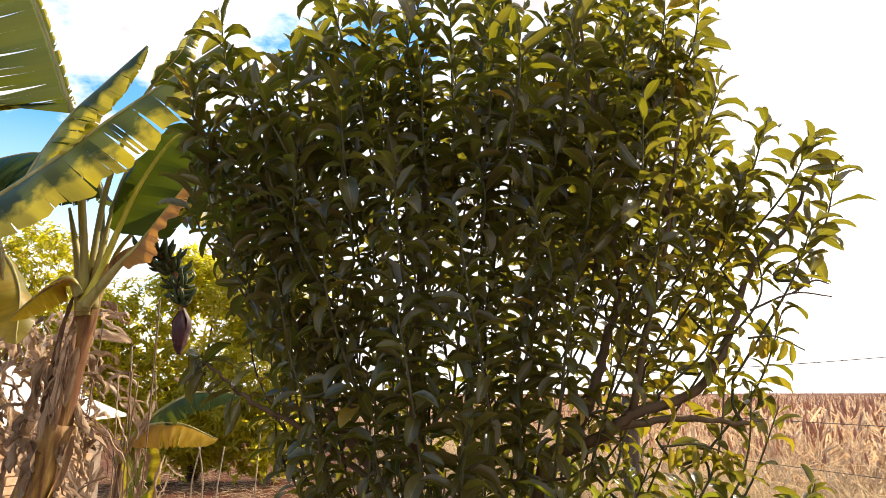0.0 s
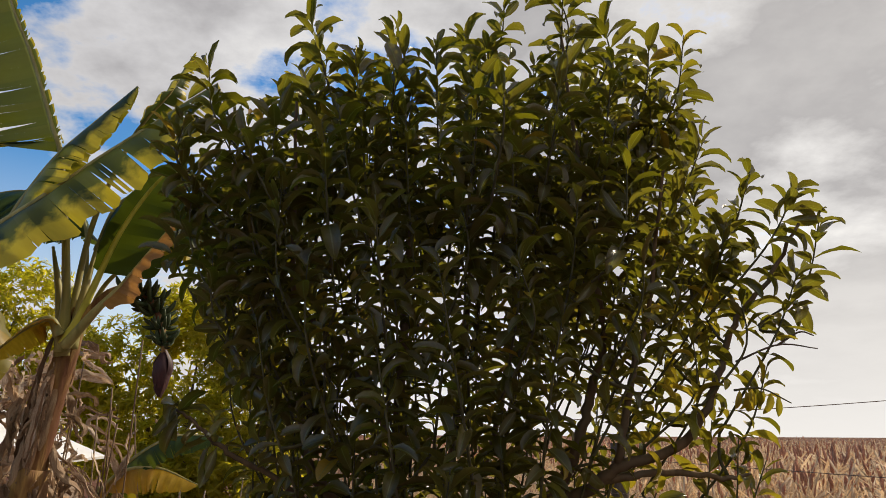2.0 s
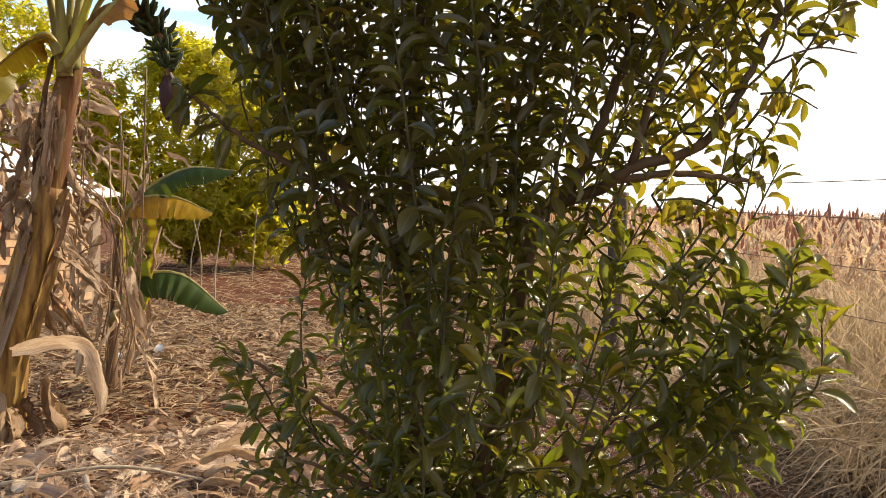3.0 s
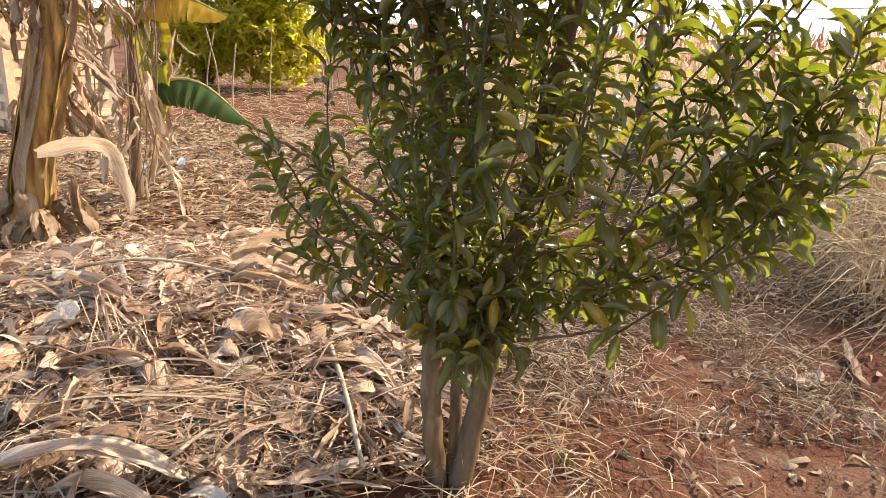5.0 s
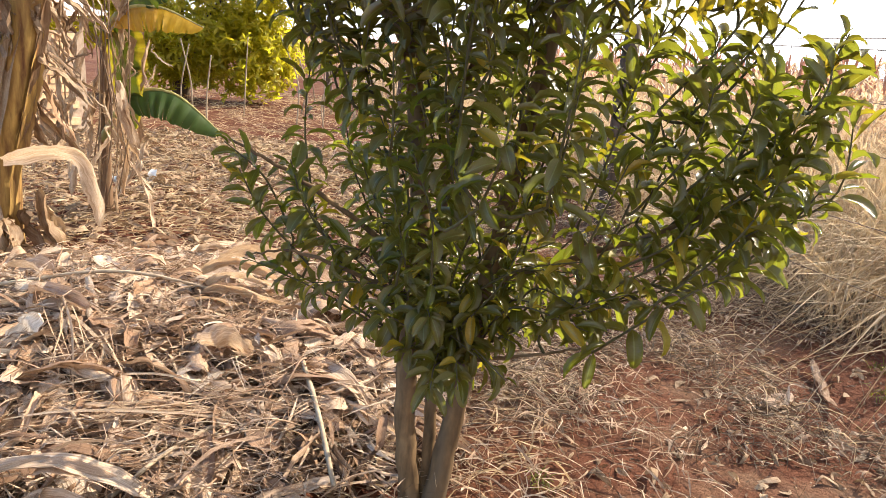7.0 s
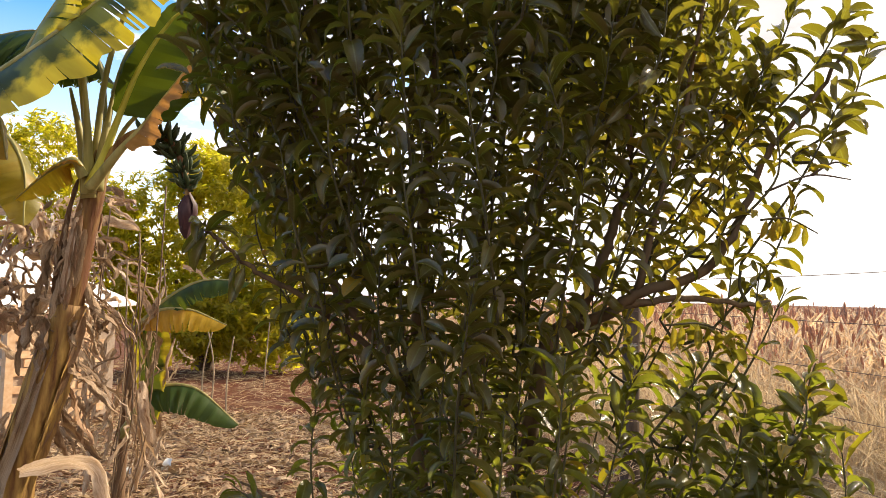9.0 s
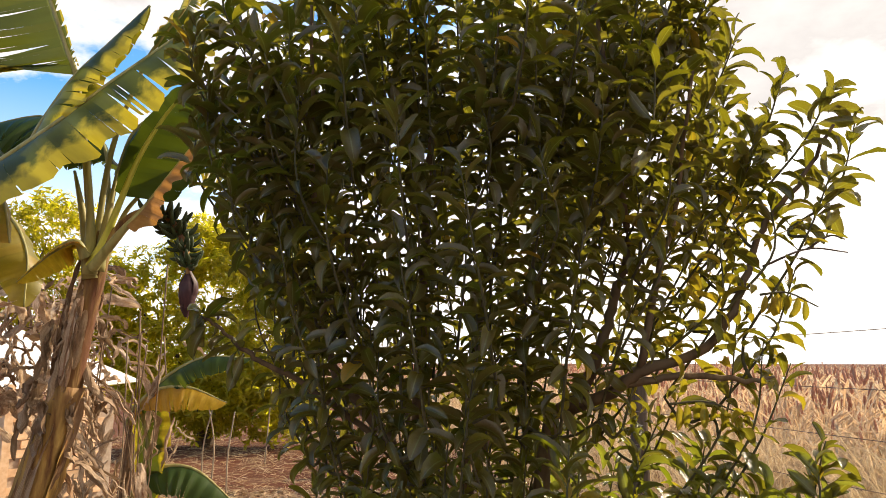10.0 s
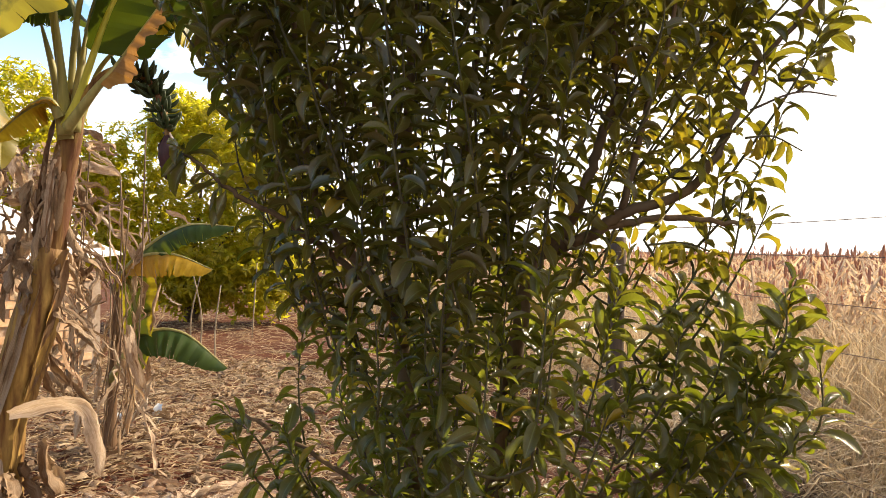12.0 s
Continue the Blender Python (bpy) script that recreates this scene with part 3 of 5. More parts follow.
def citrus_tree():
    tree = tagged(new("citrus_tree"), "bushy dark green citrus tree with several slender trunks", "tree")
    tree.location = (0, 1.9, 0)
    base = np.array((0, 1.9, 0))
    wood_pts = []
    for k, (pts, radii) in enumerate(SCAFFOLD):
        m = Mesh()
        line = smooth_line(pts, 6 * len(pts))
        line[1:-1] += rng.normal(0, 0.002, (len(line) - 2, 3))
        tube(m, line - base, radii, 9, 0.06)
        part("trunk" if k < 3 else "limb", m, BARK, tree)
        wood_pts.append(line[len(line) // 3:])
    wood = np.concatenate(wood_pts)
    # upright leafy shoots that fill the crown
    tips = [np.array(t) for t in TOPS + BUSH]
    for _ in range(6):
        tips.append(np.array((U(0.30, 0.90), U(1.50, 1.90), U(0.85, 1.36))))
    for i in range(440):
        z = 0.50 + 2.24 * ((0.5 + 0.8191725 * i) % 1)
        thin = 0.70 if z < 1.30 else 0.42 if z < 1.80 else 0.13
        if U(0, 1) < thin:
            continue
        left, right = np.interp(z, ENV_Z, ENV_L), np.interp(z, ENV_Z, ENV_R)
        u = 2 * ((0.5 + 0.6710436 * i) % 1) - 1
        x = (left + right) / 2 + u * (right - left) / 2 * 0.95
        deep = 0.50 * math.sqrt(max(0.05, 1 - u * u)) * min(1.0, 0.35 + 0.5 * z)
        y = 1.88 + (2 * ((0.5 + 0.5497005 * i) % 1) - 1) * deep
        if 1.36 < z < 1.82 and x > 0.15 and U(0, 1) < 0.50:
            continue
        if z > 1.2:
            x *= y / 1.75
            z = 1.6 + (z - 1.6) * min(1.1, y / 1.78)
        tips.append(np.array((x, y, z)))
    twigs, items = Mesh(), []
    tips.sort(key=lambda p: float(np.min(np.linalg.norm(wood[::4] - p, axis=1))))
    for tip in tips:
        upright = min(1.0, max(0.0, (tip[2] - 0.62) / 0.55))
        out = np.array((tip[0] - 0.05, tip[1] - 1.9, 0.0))
        reach = min(1.0, math.hypot(out[0], out[1]) / 0.85)
        length = U(0.26, 0.52) if upright > 0.5 else U(0.22, 0.42)
        heading = unit(np.array((0, 0, 1.0)) * (0.25 + 1.2 * upright) + unit(out) * (1.0 - 0.85 * upright + 0.8 * reach * reach) + rng.normal(0, 0.12, 3))
        start = tip - heading * length
        bend = np.array((0, 0, -0.05 * (1 - upright))) - unit(out) * 0.05 * reach * upright + rng.normal(0, 0.02, 3)
        root = wood[np.argmin(np.linalg.norm(wood - start, axis=1) + 0.8 * np.maximum(0, wood[:, 2] - start[2] + 0.05))]
        own = smooth_line([start, (start + tip) / 2 - bend, tip], 12)
        sag = np.array((0, 0, -0.16)) * np.linalg.norm(start - root) + rng.normal(0, 0.012, 3)
        line = np.concatenate([smooth_line([root, (root + start) / 2 + sag, start], 7)[:-1], own])
        tube(twigs, line - base, [0.0045, 0.0036, 0.0028, 0.0014], 5)
        wood = np.concatenate([wood, own[:8]])
        whole = np.linalg.norm(np.diff(own, axis=0), axis=1).sum()
        count = max(8, int(whole / (0.0138 if upright > 0.5 else 0.0185)))
        spin = U(0, 6.28)
        for i in range(count):
            s = 0.24 + 0.76 * ((i + U(0, 0.5)) / count) ** 0.85
            k = min(len(line) - 2, int(s * (len(line) - 1)))
            at = line[k] + (line[k + 1] - line[k]) * (s * (len(line) - 1) - k)
            axis = unit(line[k + 1] - line[k])
            a = unit(cross(axis, (0.3, 0.2, 1.0)))
            b = cross(axis, a)
            spin += 2.4
            side = a * math.cos(spin) + b * math.sin(spin)
            climb = 0.25 + 1.5 * max(0, s - 0.66) / 0.34 + U(-0.3, 0.45)
            d = unit(side + axis * climb + np.array((0, 0, -0.10 - 0.10 * (1 - upright))) * (1.0 if s < 0.8 else 0.3))
            edge = np.interp(1.6 + (at[2] - 1.6) * 1.75 / at[1], [1.3, 1.5, 1.62, 1.75, 1.9, 2.02, 2.15], [-0.60, -0.44, -0.44, -0.47, -0.52, -0.60, -0.9])
            if at[2] > 1.42 and at[0] * 1.75 / at[1] < edge and U(0, 1) < (0.55 if at[2] < 1.72 and at[0] > -0.64 else 0.95):
                continue
            if -0.50 < at[0] < 0.12 and 1.25 < at[2] < 2.15 and U(0, 1) < 0.17:
                continue
            if at[0] > 0.30 and 1.38 < at[2] < 1.98 and U(0, 1) < (0.30 if at[2] < 1.85 else 0.12):
                continue
            if 0.08 < at[0] < 0.62 and 0.55 < at[2] < 1.0 and U(0, 1) < 0.34:
                continue
            size = U(0.062, 0.100) * (0.62 if s > 0.95 else 1.0) * (1.12 if at[2] > 1.95 else 0.88 if 1.40 < at[2] and at[0] > 0.2 else 1.02 if at[2] > 1.36 else 1.06 if at[0] > 0.25 else 0.92)
            up = unit(np.array((0, 0, 1.0)) + rng.normal(0, 0.42, 3) + 0.2 * axis)
            items.append((at + side * 0.003, d, up, size, int(rng.integers(len(LEAVES)))))
    # leaves that sit on the thin limb reaching out
    for k in range(18):
        at = wood_pts[8][int(U(4, len(wood_pts[8]) - 1))] + rng.normal(0, 0.006, 3)
        items.append((at, unit(rng.normal(0, 0.7, 3) + (-0.2, -0.1, -0.5)), unit(np.array((0, 0, 1.0)) + rng.normal(0, 0.5, 3)), U(0.06, 0.10), int(rng.integers(len(LEAVES)))))
    for a, b, c in (((0.76, 1.72, 1.80), (0.86, 1.70, 1.84), (0.95, 1.69, 1.83)), ((0.86, 1.70, 1.84), (0.91, 1.69, 1.87), (0.94, 1.68, 1.86))):
        dry = Mesh()
        tube(dry, smooth_line([a, b, c], 10) - base, [0.003, 0.0015], 5)
        part("dry_twig", dry, WOOD, tree)
    part("twig_work", twigs, TWIG, tree)
    # the leaves that stand nearest to the viewer's side singly, the others as one mass
    order = sorted(range(len(items)), key=lambda i: items[i][0][1] + 0.10 * abs(items[i][0][0]))
    singles = {mat: [Mesh().add(v, f, uv).data("leaf", mat) for v, f, uv in LEAVES] for mat in (LEAF, LEAF_GREEN)}
    crown, backlit, sallow = Mesh(), Mesh(), Mesh()
    for rank, i in enumerate(order):
        at, d, up, size, kind = items[i]
        r = turn_to(d, up)
        # low leaves take the greener colours that stand for light from behind
        low = U(1.22, 1.48) - 0.25 * max(0.0, 0.2 - at[0]) > at[2]
        if rank < 300:
            leaf = new("leaf", singles[LEAF_GREEN if low else LEAF][kind])
            leaf.parent = tree
            leaf.matrix_local = Matrix.LocRotScale(Vector(at - base), Matrix(r.tolist()).to_quaternion(), Vector((size,) * 3))
        else:
            v, f, uv = LEAVES[kind]
            old = 0.40 < at[0] < 0.95 and 1.42 < at[2] < 1.98 and at[1] > 1.62 and U(0, 1) < 0.40
            old = old or (0.66 < at[0] < 0.82 and at[2] > 2.60) or (0.22 < at[0] < 0.62 and 0.70 < at[2] < 0.98 and U(0, 1) < 0.12)
            (sallow if old else backlit if low else crown).add((v * size) @ r.T + at - base, f, uv)
    # small sallow leaves that hang in rows from the ends of two thin twigs
    for a, b, n in (((0.52, 1.72, 1.475), (0.70, 1.71, 1.445), 8), ((0.74, 1.70, 1.73), (0.87, 1.69, 1.70), 7)):
        hang = Mesh()
        line = smooth_line([a, ((a[0] + b[0]) / 2, a[1], (a[2] + b[2]) / 2 + 0.02), b], 10)
        tube(hang, line - base, [0.003, 0.0015], 5)
        part("thin_twig", hang, TWIG, tree)
        for k in range(n):
            v, f, uv = LEAVES[(0, 4, 7)[k % 3]]
            r = turn_to(unit((U(-0.3, 0.4), U(-0.3, 0.3), -1.0)), unit((U(-0.5, 0.5), -1.0, 0.2)))
            sallow.add((v * U(0.045, 0.066)) @ r.T + line[1 + k * 8 // n] - base, f, uv)
    tagged(part("foliage", crown, LEAF, tree), kind="stuff")
    tagged(part("green_foliage", backlit, LEAF_GREEN, tree, "fresh green leaves of the low shoots"), kind="stuff")
    tagged(part("yellow_foliage", sallow, LEAF_YELLOW, tree, "yellow-green older leaves"), kind="stuff")


citrus_tree()

# ---------------------------------------------------------------- banana plants


def banana_leaf(parent, rib, half_left, half_right, hang_left, hang_right, mats, name="leaf_blade", tears=0.5, start=0.18, label="", strips=34, face=None, thick=1.0, parted=1.0):
    """An arching banana leaf: stalk and rib as a tube, two halves torn into strips that hang from the rib."""
    line = smooth_line(rib, 60)
    m = Mesh()
    tube(m, line, [0.030 * thick, 0.020 * thick, 0.014 * thick, 0.008, 0.004], 8)
    stalk = part("midrib", m, mats[1], parent)
    blade = Mesh()
    tang = np.gradient(line, axis=0)
    cols = 8
    for sgn, half, hang in ((-1, half_left, hang_left), (1, half_right, hang_right)):
        s0, depth0, lean, sway = start, 1.0, 0.0, U(0, 6.28)
        while s0 < 0.99:
            # a panel between two tears; it is whole near the rib and parts from its neighbour towards the hem
            s1 = min(1.0, s0 + U(0.5, 2.2) / strips)
            depth1 = max(0.12, 1.0 - U(0.2, 1.3) * tears) if s1 < 1.0 else 1.0
            lean = 0.5 * lean + U(-0.18, 0.18) * tears
            cut = 1.0 - U(0, 0.10) * tears
            gap = (U(0.001, 0.004) + U(0.0, 0.010) * tears) * parted
            n = max(3, int((s1 - s0) * 110))
            verts, uv = [], []
            for r, s in enumerate(np.linspace(s0, s1, n)):
                q = s * (len(line) - 1)
                k = min(len(line) - 2, int(q))
                at = line[k] + (line[k + 1] - line[k]) * (q - k)
                t = unit(tang[k])
                side = unit(cross(t, (0, 0, 1.0)) if face is None else np.array(face) - t * np.dot(face, t)) * sgn
                down = -cross(side, t) * sgn
                if down[2] > 0:
                    down = -down
                u = (s - start) / (1 - start)
                wide = half * cut * (math.sin(math.pi * min(1.0, 0.10 + 0.90 * u) ** 0.8) ** 0.55 if u < 0.999 else 0.02) * U(0.95, 1.0)
                pos = at.copy()
                for c in range(cols + 1):
                    f = c / cols
                    verts.append(pos + t * ((gap if r == 0 else -gap if r == n - 1 else 0.0) * max(0.0, f - (depth0 if r == 0 else depth1)) / 0.5))
                    uv.append((s, 0.5 + sgn * 0.5 * f))
                    free = max(0.0, f - min(depth0, depth1)) * 1.4
                    ang = hang * (0.35 + 0.65 * f) + lean * free + 0.10 * math.sin(16 * s + sway + 2 * f) * f + 0.05 * math.sin(70 * s + sway)
                    pos = pos + wide / cols * (side * math.cos(ang) + down * math.sin(ang) + t * 0.22)
            w = cols + 1
            blade.add(verts, np.array([[a * w + c, a * w + c + 1, (a + 1) * w + c + 1, (a + 1) * w + c] for a in range(n - 1) for c in range(cols)]), uv)
            s0, depth0 = s1, depth1
    return part(name, blade, mats[0], stalk, label)


def hanging_leaf(parent, top, end, width, mat=None, name="dead_leaf", bulge=0.06, twist=None):
    """A dead leaf that hangs, crumpled and folded, from a stem."""
    top, end = np.array(top, float), np.array(end, float)
    mid = (top + end) / 2 + np.array((U(-1, 1), U(-1, 1), 0.3)) * bulge
    m = Mesh()
    line = smooth_line([top, mid, end], 14)
    line[1:] += np.cumsum(rng.normal(0, 0.007, (13, 3)), axis=0)
    sheet(m, line, width * U(0.8, 1.7), (U(-1, 1), U(-1, 1), U(-0.4, 0.4)), U(-2.4, 2.4), U(-1.8, 1.8) if twist is None else twist, 0.34, 6)
    line = line[::2] + rng.normal(0, 0.012, (7, 3))
    ribbon(m, line, [width * 0.1, width * U(0.2, 0.6), width * U(0.1, 0.4), width * 0.05], unit((U(-1, 1), U(-1, 1), 0.2)), U(-1.0, 1.0), U(-2.2, 2.2))
    return part(name, m, mat or DEAD, parent)


def banana_stem(parent, pts, radii, mat):
    m = Mesh()
    line = smooth_line(pts, 26)
    tube(m, line, radii, 14, 0.05)
    return part("stem", m, mat, parent)


def rooted(name, label, category, at):
    ob = tagged(new(name), label, category)
    return ob, np.array(at, float)


G = (BANANA, PETIOLE)
YE = (BANANA_EDGE, PETIOLE)
OL = (BANANA_OLD, PETIOLE)
WI = (BANANA_WITHERED, PETIOLE)

plant = tagged(new("banana_plant"), "leaning banana plant with torn green leaves and brown dead sheaths", "banana plant")
banana_stem(plant, [(-2.44, 3.98, -0.03), (-2.37, 3.96, 0.45), (-2.24, 3.93, 0.90), (-2.09, 3.90, 1.45)], [0.14, 0.105, 0.09, 0.085], STEM)
banana_stem(plant, [(-2.10, 3.90, 1.40), (-2.03, 3.87, 1.80), (-1.97, 3.85, 2.05), (-1.91, 3.80, 2.28)], [0.075, 0.066, 0.060, 0.035], STEM)
for pts, r in (([(-1.97, 3.80, 2.02), (-2.01, 3.77, 2.32), (-2.09, 3.77, 2.62)], 0.038), ([(-1.95, 3.76, 2.04), (-1.96, 3.73, 2.36), (-2.00, 3.73, 2.72)], 0.036), ([(-1.92, 3.78, 2.06), (-1.89, 3.77, 2.33), (-1.86, 3.79, 2.60)], 0.034)):
    m = Mesh()
    tube(m, smooth_line(pts, 18), [r * 1.1, r * 0.85, r * 0.6, r * 0.4, r * 0.2], 9, 0.03)
    part("leaf_stalk", m, PETIOLE, plant)
# green leaves
banana_leaf(plant, [(-2.00, 3.86, 2.15), (-2.03, 3.76, 2.70), (-2.05, 3.64, 3.10), (-2.10, 3.60, 3.27), (-2.275, 3.60, 3.69), (-2.44, 3.58, 4.04), (-2.61, 3.55, 4.57), (-2.82, 3.50, 5.15)], 0.75, 0.05, 0.40, 0.2, G, tears=0.9, start=0.30, strips=66, face=(1.0, -0.25, 0.0), thick=0.8, parted=1.6)
banana_leaf(plant, [(-1.98, 3.84, 2.10), (-1.94, 3.86, 2.75), (-1.77, 3.80, 3.22), (-1.66, 3.77, 3.40), (-1.54, 3.75, 3.55), (-1.48, 3.75, 3.68), (-1.42, 3.75, 3.80)], 0.12, 0.26, 0.5, 1.0, G, tears=0.8, start=0.45, thick=0.7)
banana_leaf(plant, [(-1.94, 3.74, 2.08), (-1.86, 3.71, 2.22), (-1.78, 3.70, 2.45), (-1.69, 3.70, 2.70), (-1.57, 3.72, 2.94), (-1.47, 3.72, 3.04), (-1.31, 3.72, 3.02)], 0.10, 0.38, 0.2, 0.35, (BANANA_DARK, SUNLIT_STALK), tears=0.12, start=0.34, face=(0.93, -0.1, -0.35))
banana_leaf(plant, [(-1.96, 3.88, 2.10), (-1.96, 3.94, 2.50), (-1.90, 3.98, 2.86), (-1.76, 4.0, 3.00), (-1.62, 4.0, 2.90)], 0.24, 0.36, 0.8, 1.3, (BANANA_DARK, PETIOLE), tears=0.3, start=0.36, thick=0.6)
banana_leaf(plant, [(-1.95, 3.90, 2.10), (-1.84, 3.90, 2.43), (-1.60, 3.88, 2.64), (-1.42, 3.87, 2.74), (-1.22, 3.87, 2.68), (-1.10, 3.87, 2.48)], 0.12, 0.34, 0.6, 1.3, G, tears=0.5, start=0.42, thick=0.6)
banana_leaf(plant, [(-1.97, 3.92, 2.08), (-1.98, 4.02, 2.60), (-1.92, 4.08, 2.96), (-1.72, 4.10, 3.06), (-1.46, 4.10, 2.96)], 0.42, 0.48, 1.2, 1.40, G, tears=0.35, start=0.30, thick=0.6)
banana_leaf(plant, [(-1.99, 3.92, 2.08), (-2.02, 4.02, 2.60), (-2.16, 4.08, 2.96), (-2.50, 4.10, 3.06), (-2.82, 4.05, 2.98)], 0.46, 0.42, 1.40, 1.2, (BANANA_DARK, PETIOLE), tears=0.35, start=0.34, thick=0.6)
# dead and yellow leaves on the crown
banana_leaf(plant, [(-1.90, 3.68, 2.06), (-1.72, 3.60, 2.24), (-1.60, 3.60, 2.38), (-1.48, 3.58, 2.54), (-1.37, 3.58, 2.70)], 0.04, 0.22, 0.9, 1.35, WI, name="orange_leaf", tears=0.25, start=0.30, label="orange withered leaf", strips=10)
banana_leaf(plant, [(-1.95, 3.70, 2.12), (-1.99, 3.66, 2.20), (-2.10, 3.64, 2.14), (-2.26, 3.62, 1.98)], 0.09, 0.16, 0.5, 0.9, OL, name="yellow_leaf", tears=0.4, start=0.15, label="yellow leaf", strips=16)


def banana_bunch(parent):
    """The hanging fruit stalk: rows of small green fingers and a dark bud at its end."""
    line = smooth_line([(-1.92, 3.74, 2.12), (-1.72, 3.70, 2.34), (-1.55, 3.70, 2.36), (-1.46, 3.70, 2.26), (-1.40, 3.70, 2.12), (-1.39, 3.70, 2.02)], 40)
    m = Mesh()
    tube(m, line, [0.028, 0.024, 0.02, 0.015], 9, 0.04)
    bunch = part("fruit_stalk", m, STEM, parent)
    m = Mesh()
    tube(m, smooth_line([(0, 0, 0), (0.055, 0, -0.012), (0.10, 0, 0.018), (0.125, 0, 0.055)], 9), [0.009, 0.016, 0.017, 0.014, 0.005], 7)
    finger = m.data("finger", FRUIT)
    for row in range(9):
        at = line[14 + int(2.6 * row)]
        for k in range(11):
            a = 2 * math.pi * (k + 0.5 * (row % 2) + U(-0.2, 0.2)) / 11
            f = new("finger", finger)
            f.parent = bunch
            size = U(0.6, 0.95) * (1.0 - 0.03 * row)
            f.matrix_local = Matrix.LocRotScale(Vector(at), Matrix.Rotation(a, 3, "Z").to_quaternion() @ Matrix.Rotation(U(-0.7, 0.8), 3, "Y").to_quaternion(), Vector((size,) * 3))
    bud = Mesh()
    for k in range(9):
        a = 2.4 * k
        top = np.array((-1.39, 3.70, 2.05 - 0.006 * k))
        d = np.array((math.cos(a), math.sin(a), 0))
        r = 0.052 - 0.002 * k
        sheet(bud, [top + d * 0.012, top + d * r - (0, 0, 0.06), top + d * r * 1.05 - (0, 0, 0.11), top + d * r * 0.65 - (0, 0, 0.17), top + d * 0.006 - (0, 0, 0.205)], 0.085, (-d[1], d[0], 0), 0.9, 0.0, 0.04, 5)
    part("flower_bud", bud, BUD, bunch, "dark purple flower bud")


banana_bunch(plant)
for _ in range(8):
    a = U(-3.4, -0.2)
    z0, z1 = U(0.8, 1.45), U(0.05, 0.7)
    pts = [(float(np.interp(z, [0, 0.45, 0.9, 1.45], [-2.44, -2.37, -2.24, -2.09])) + (0.115 - 0.012 * z) * math.cos(a), 3.95 + (0.125 - 0.012 * z) * math.sin(a), z) for z in np.linspace(z0, z1, 6)]
    m = Mesh()
    sheet(m, smooth_line(pts, 18), U(0.04, 0.12), (-math.sin(a), math.cos(a), 0), -0.8, U(-0.3, 0.3), 0.10)
    part("dry_sheath", m, (DEAD, STEM, STEM)[int(rng.integers(3))], plant, "brown dry leaf sheath")
for _ in range(7):
    a = U(-3.3, -0.1)
    z0, z1 = U(1.75, 2.25), U(1.4, 1.75)
    pts = [(float(np.interp(z, [1.40, 1.80, 2.05, 2.28], [-2.10, -2.03, -1.97, -1.91])) + 0.078 * math.cos(a), float(np.interp(z, [1.40, 2.28], [3.90, 3.80])) + 0.078 * math.sin(a), z) for z in np.linspace(z0, z1, 5)]
    m = Mesh()
    sheet(m, smooth_line(pts, 14), U(0.03, 0.09), (-math.sin(a), math.cos(a), 0), -0.9, U(-0.4, 0.4), 0.14)
    part("dry_sheath", m, (DEAD, DRY, DEAD)[int(rng.integers(3))], plant, "pale dry leaf sheath")
for _ in range(12):
    z = U(0.8, 1.75)
    x0 = np.interp(z, [0, 2.4], [-2.36, -2.0])
    a = U(-0.5, 1.6)
    rr = U(0.12, 0.2)
    hanging_leaf(plant, (x0 + 0.09 * math.cos(a), 3.92 + 0.09 * math.sin(a), z), (x0 + rr * 1.5 * math.cos(a) + U(0.0, 0.22), 3.92 + 1.6 * rr * math.sin(a), max(0.05, z - U(0.12, 0.5))), U(0.02, 0.07), mat=DRY if U(0, 1) < 0.4 else DEAD)
for _ in range(9):
    a = U(-3.3, 0.2)
    z = U(1.36, 1.52)
    hanging_leaf(plant, (-2.17 + 0.11 * math.cos(a), 3.90 + 0.11 * math.sin(a), z), (-2.20 + 0.14 * math.cos(a), 3.90 + 0.14 * math.sin(a), z - U(0.12, 0.35)), U(0.04, 0.08), bulge=0.02)
for _ in range(8):
    a = U(-3.3, 0.2)
    z = U(1.75, 2.05)
    x0 = np.interp(z, [0, 2.4], [-2.36, -2.0])
    hanging_leaf(plant, (x0 + 0.08 * math.cos(a), 3.86 + 0.08 * math.sin(a), z), (x0 - 0.03 + 0.11 * math.cos(a), 3.87 + 0.11 * math.sin(a), z - U(0.2, 0.4)), U(0.03, 0.06), bulge=0.02)
for _ in range(12):
    a = U(-3.0, 0.4)
    hanging_leaf(plant, (-2.36 + 0.15 * math.cos(a), 3.98 + 0.15 * math.sin(a), U(0.1, 0.4)), (-2.36 + 0.26 * math.cos(a), 3.98 + 0.28 * math.sin(a), 0.03), U(0.06, 0.12))
big = Mesh()
sheet(big, smooth_line([(-2.24, 3.78, 0.56), (-2.06, 3.72, 0.62), (-1.90, 3.70, 0.65), (-1.80, 3.70, 0.62), (-1.74, 3.69, 0.52), (-1.71, 3.68, 0.40), (-1.70, 3.67, 0.27)], 30), 0.13, (0.62, -0.5, 0.60), -0.9, 0.5, 0.26, 9)
part("drooping_dry_leaf", big, DRY_THIN, plant, "pale dry leaf folded down to the ground")

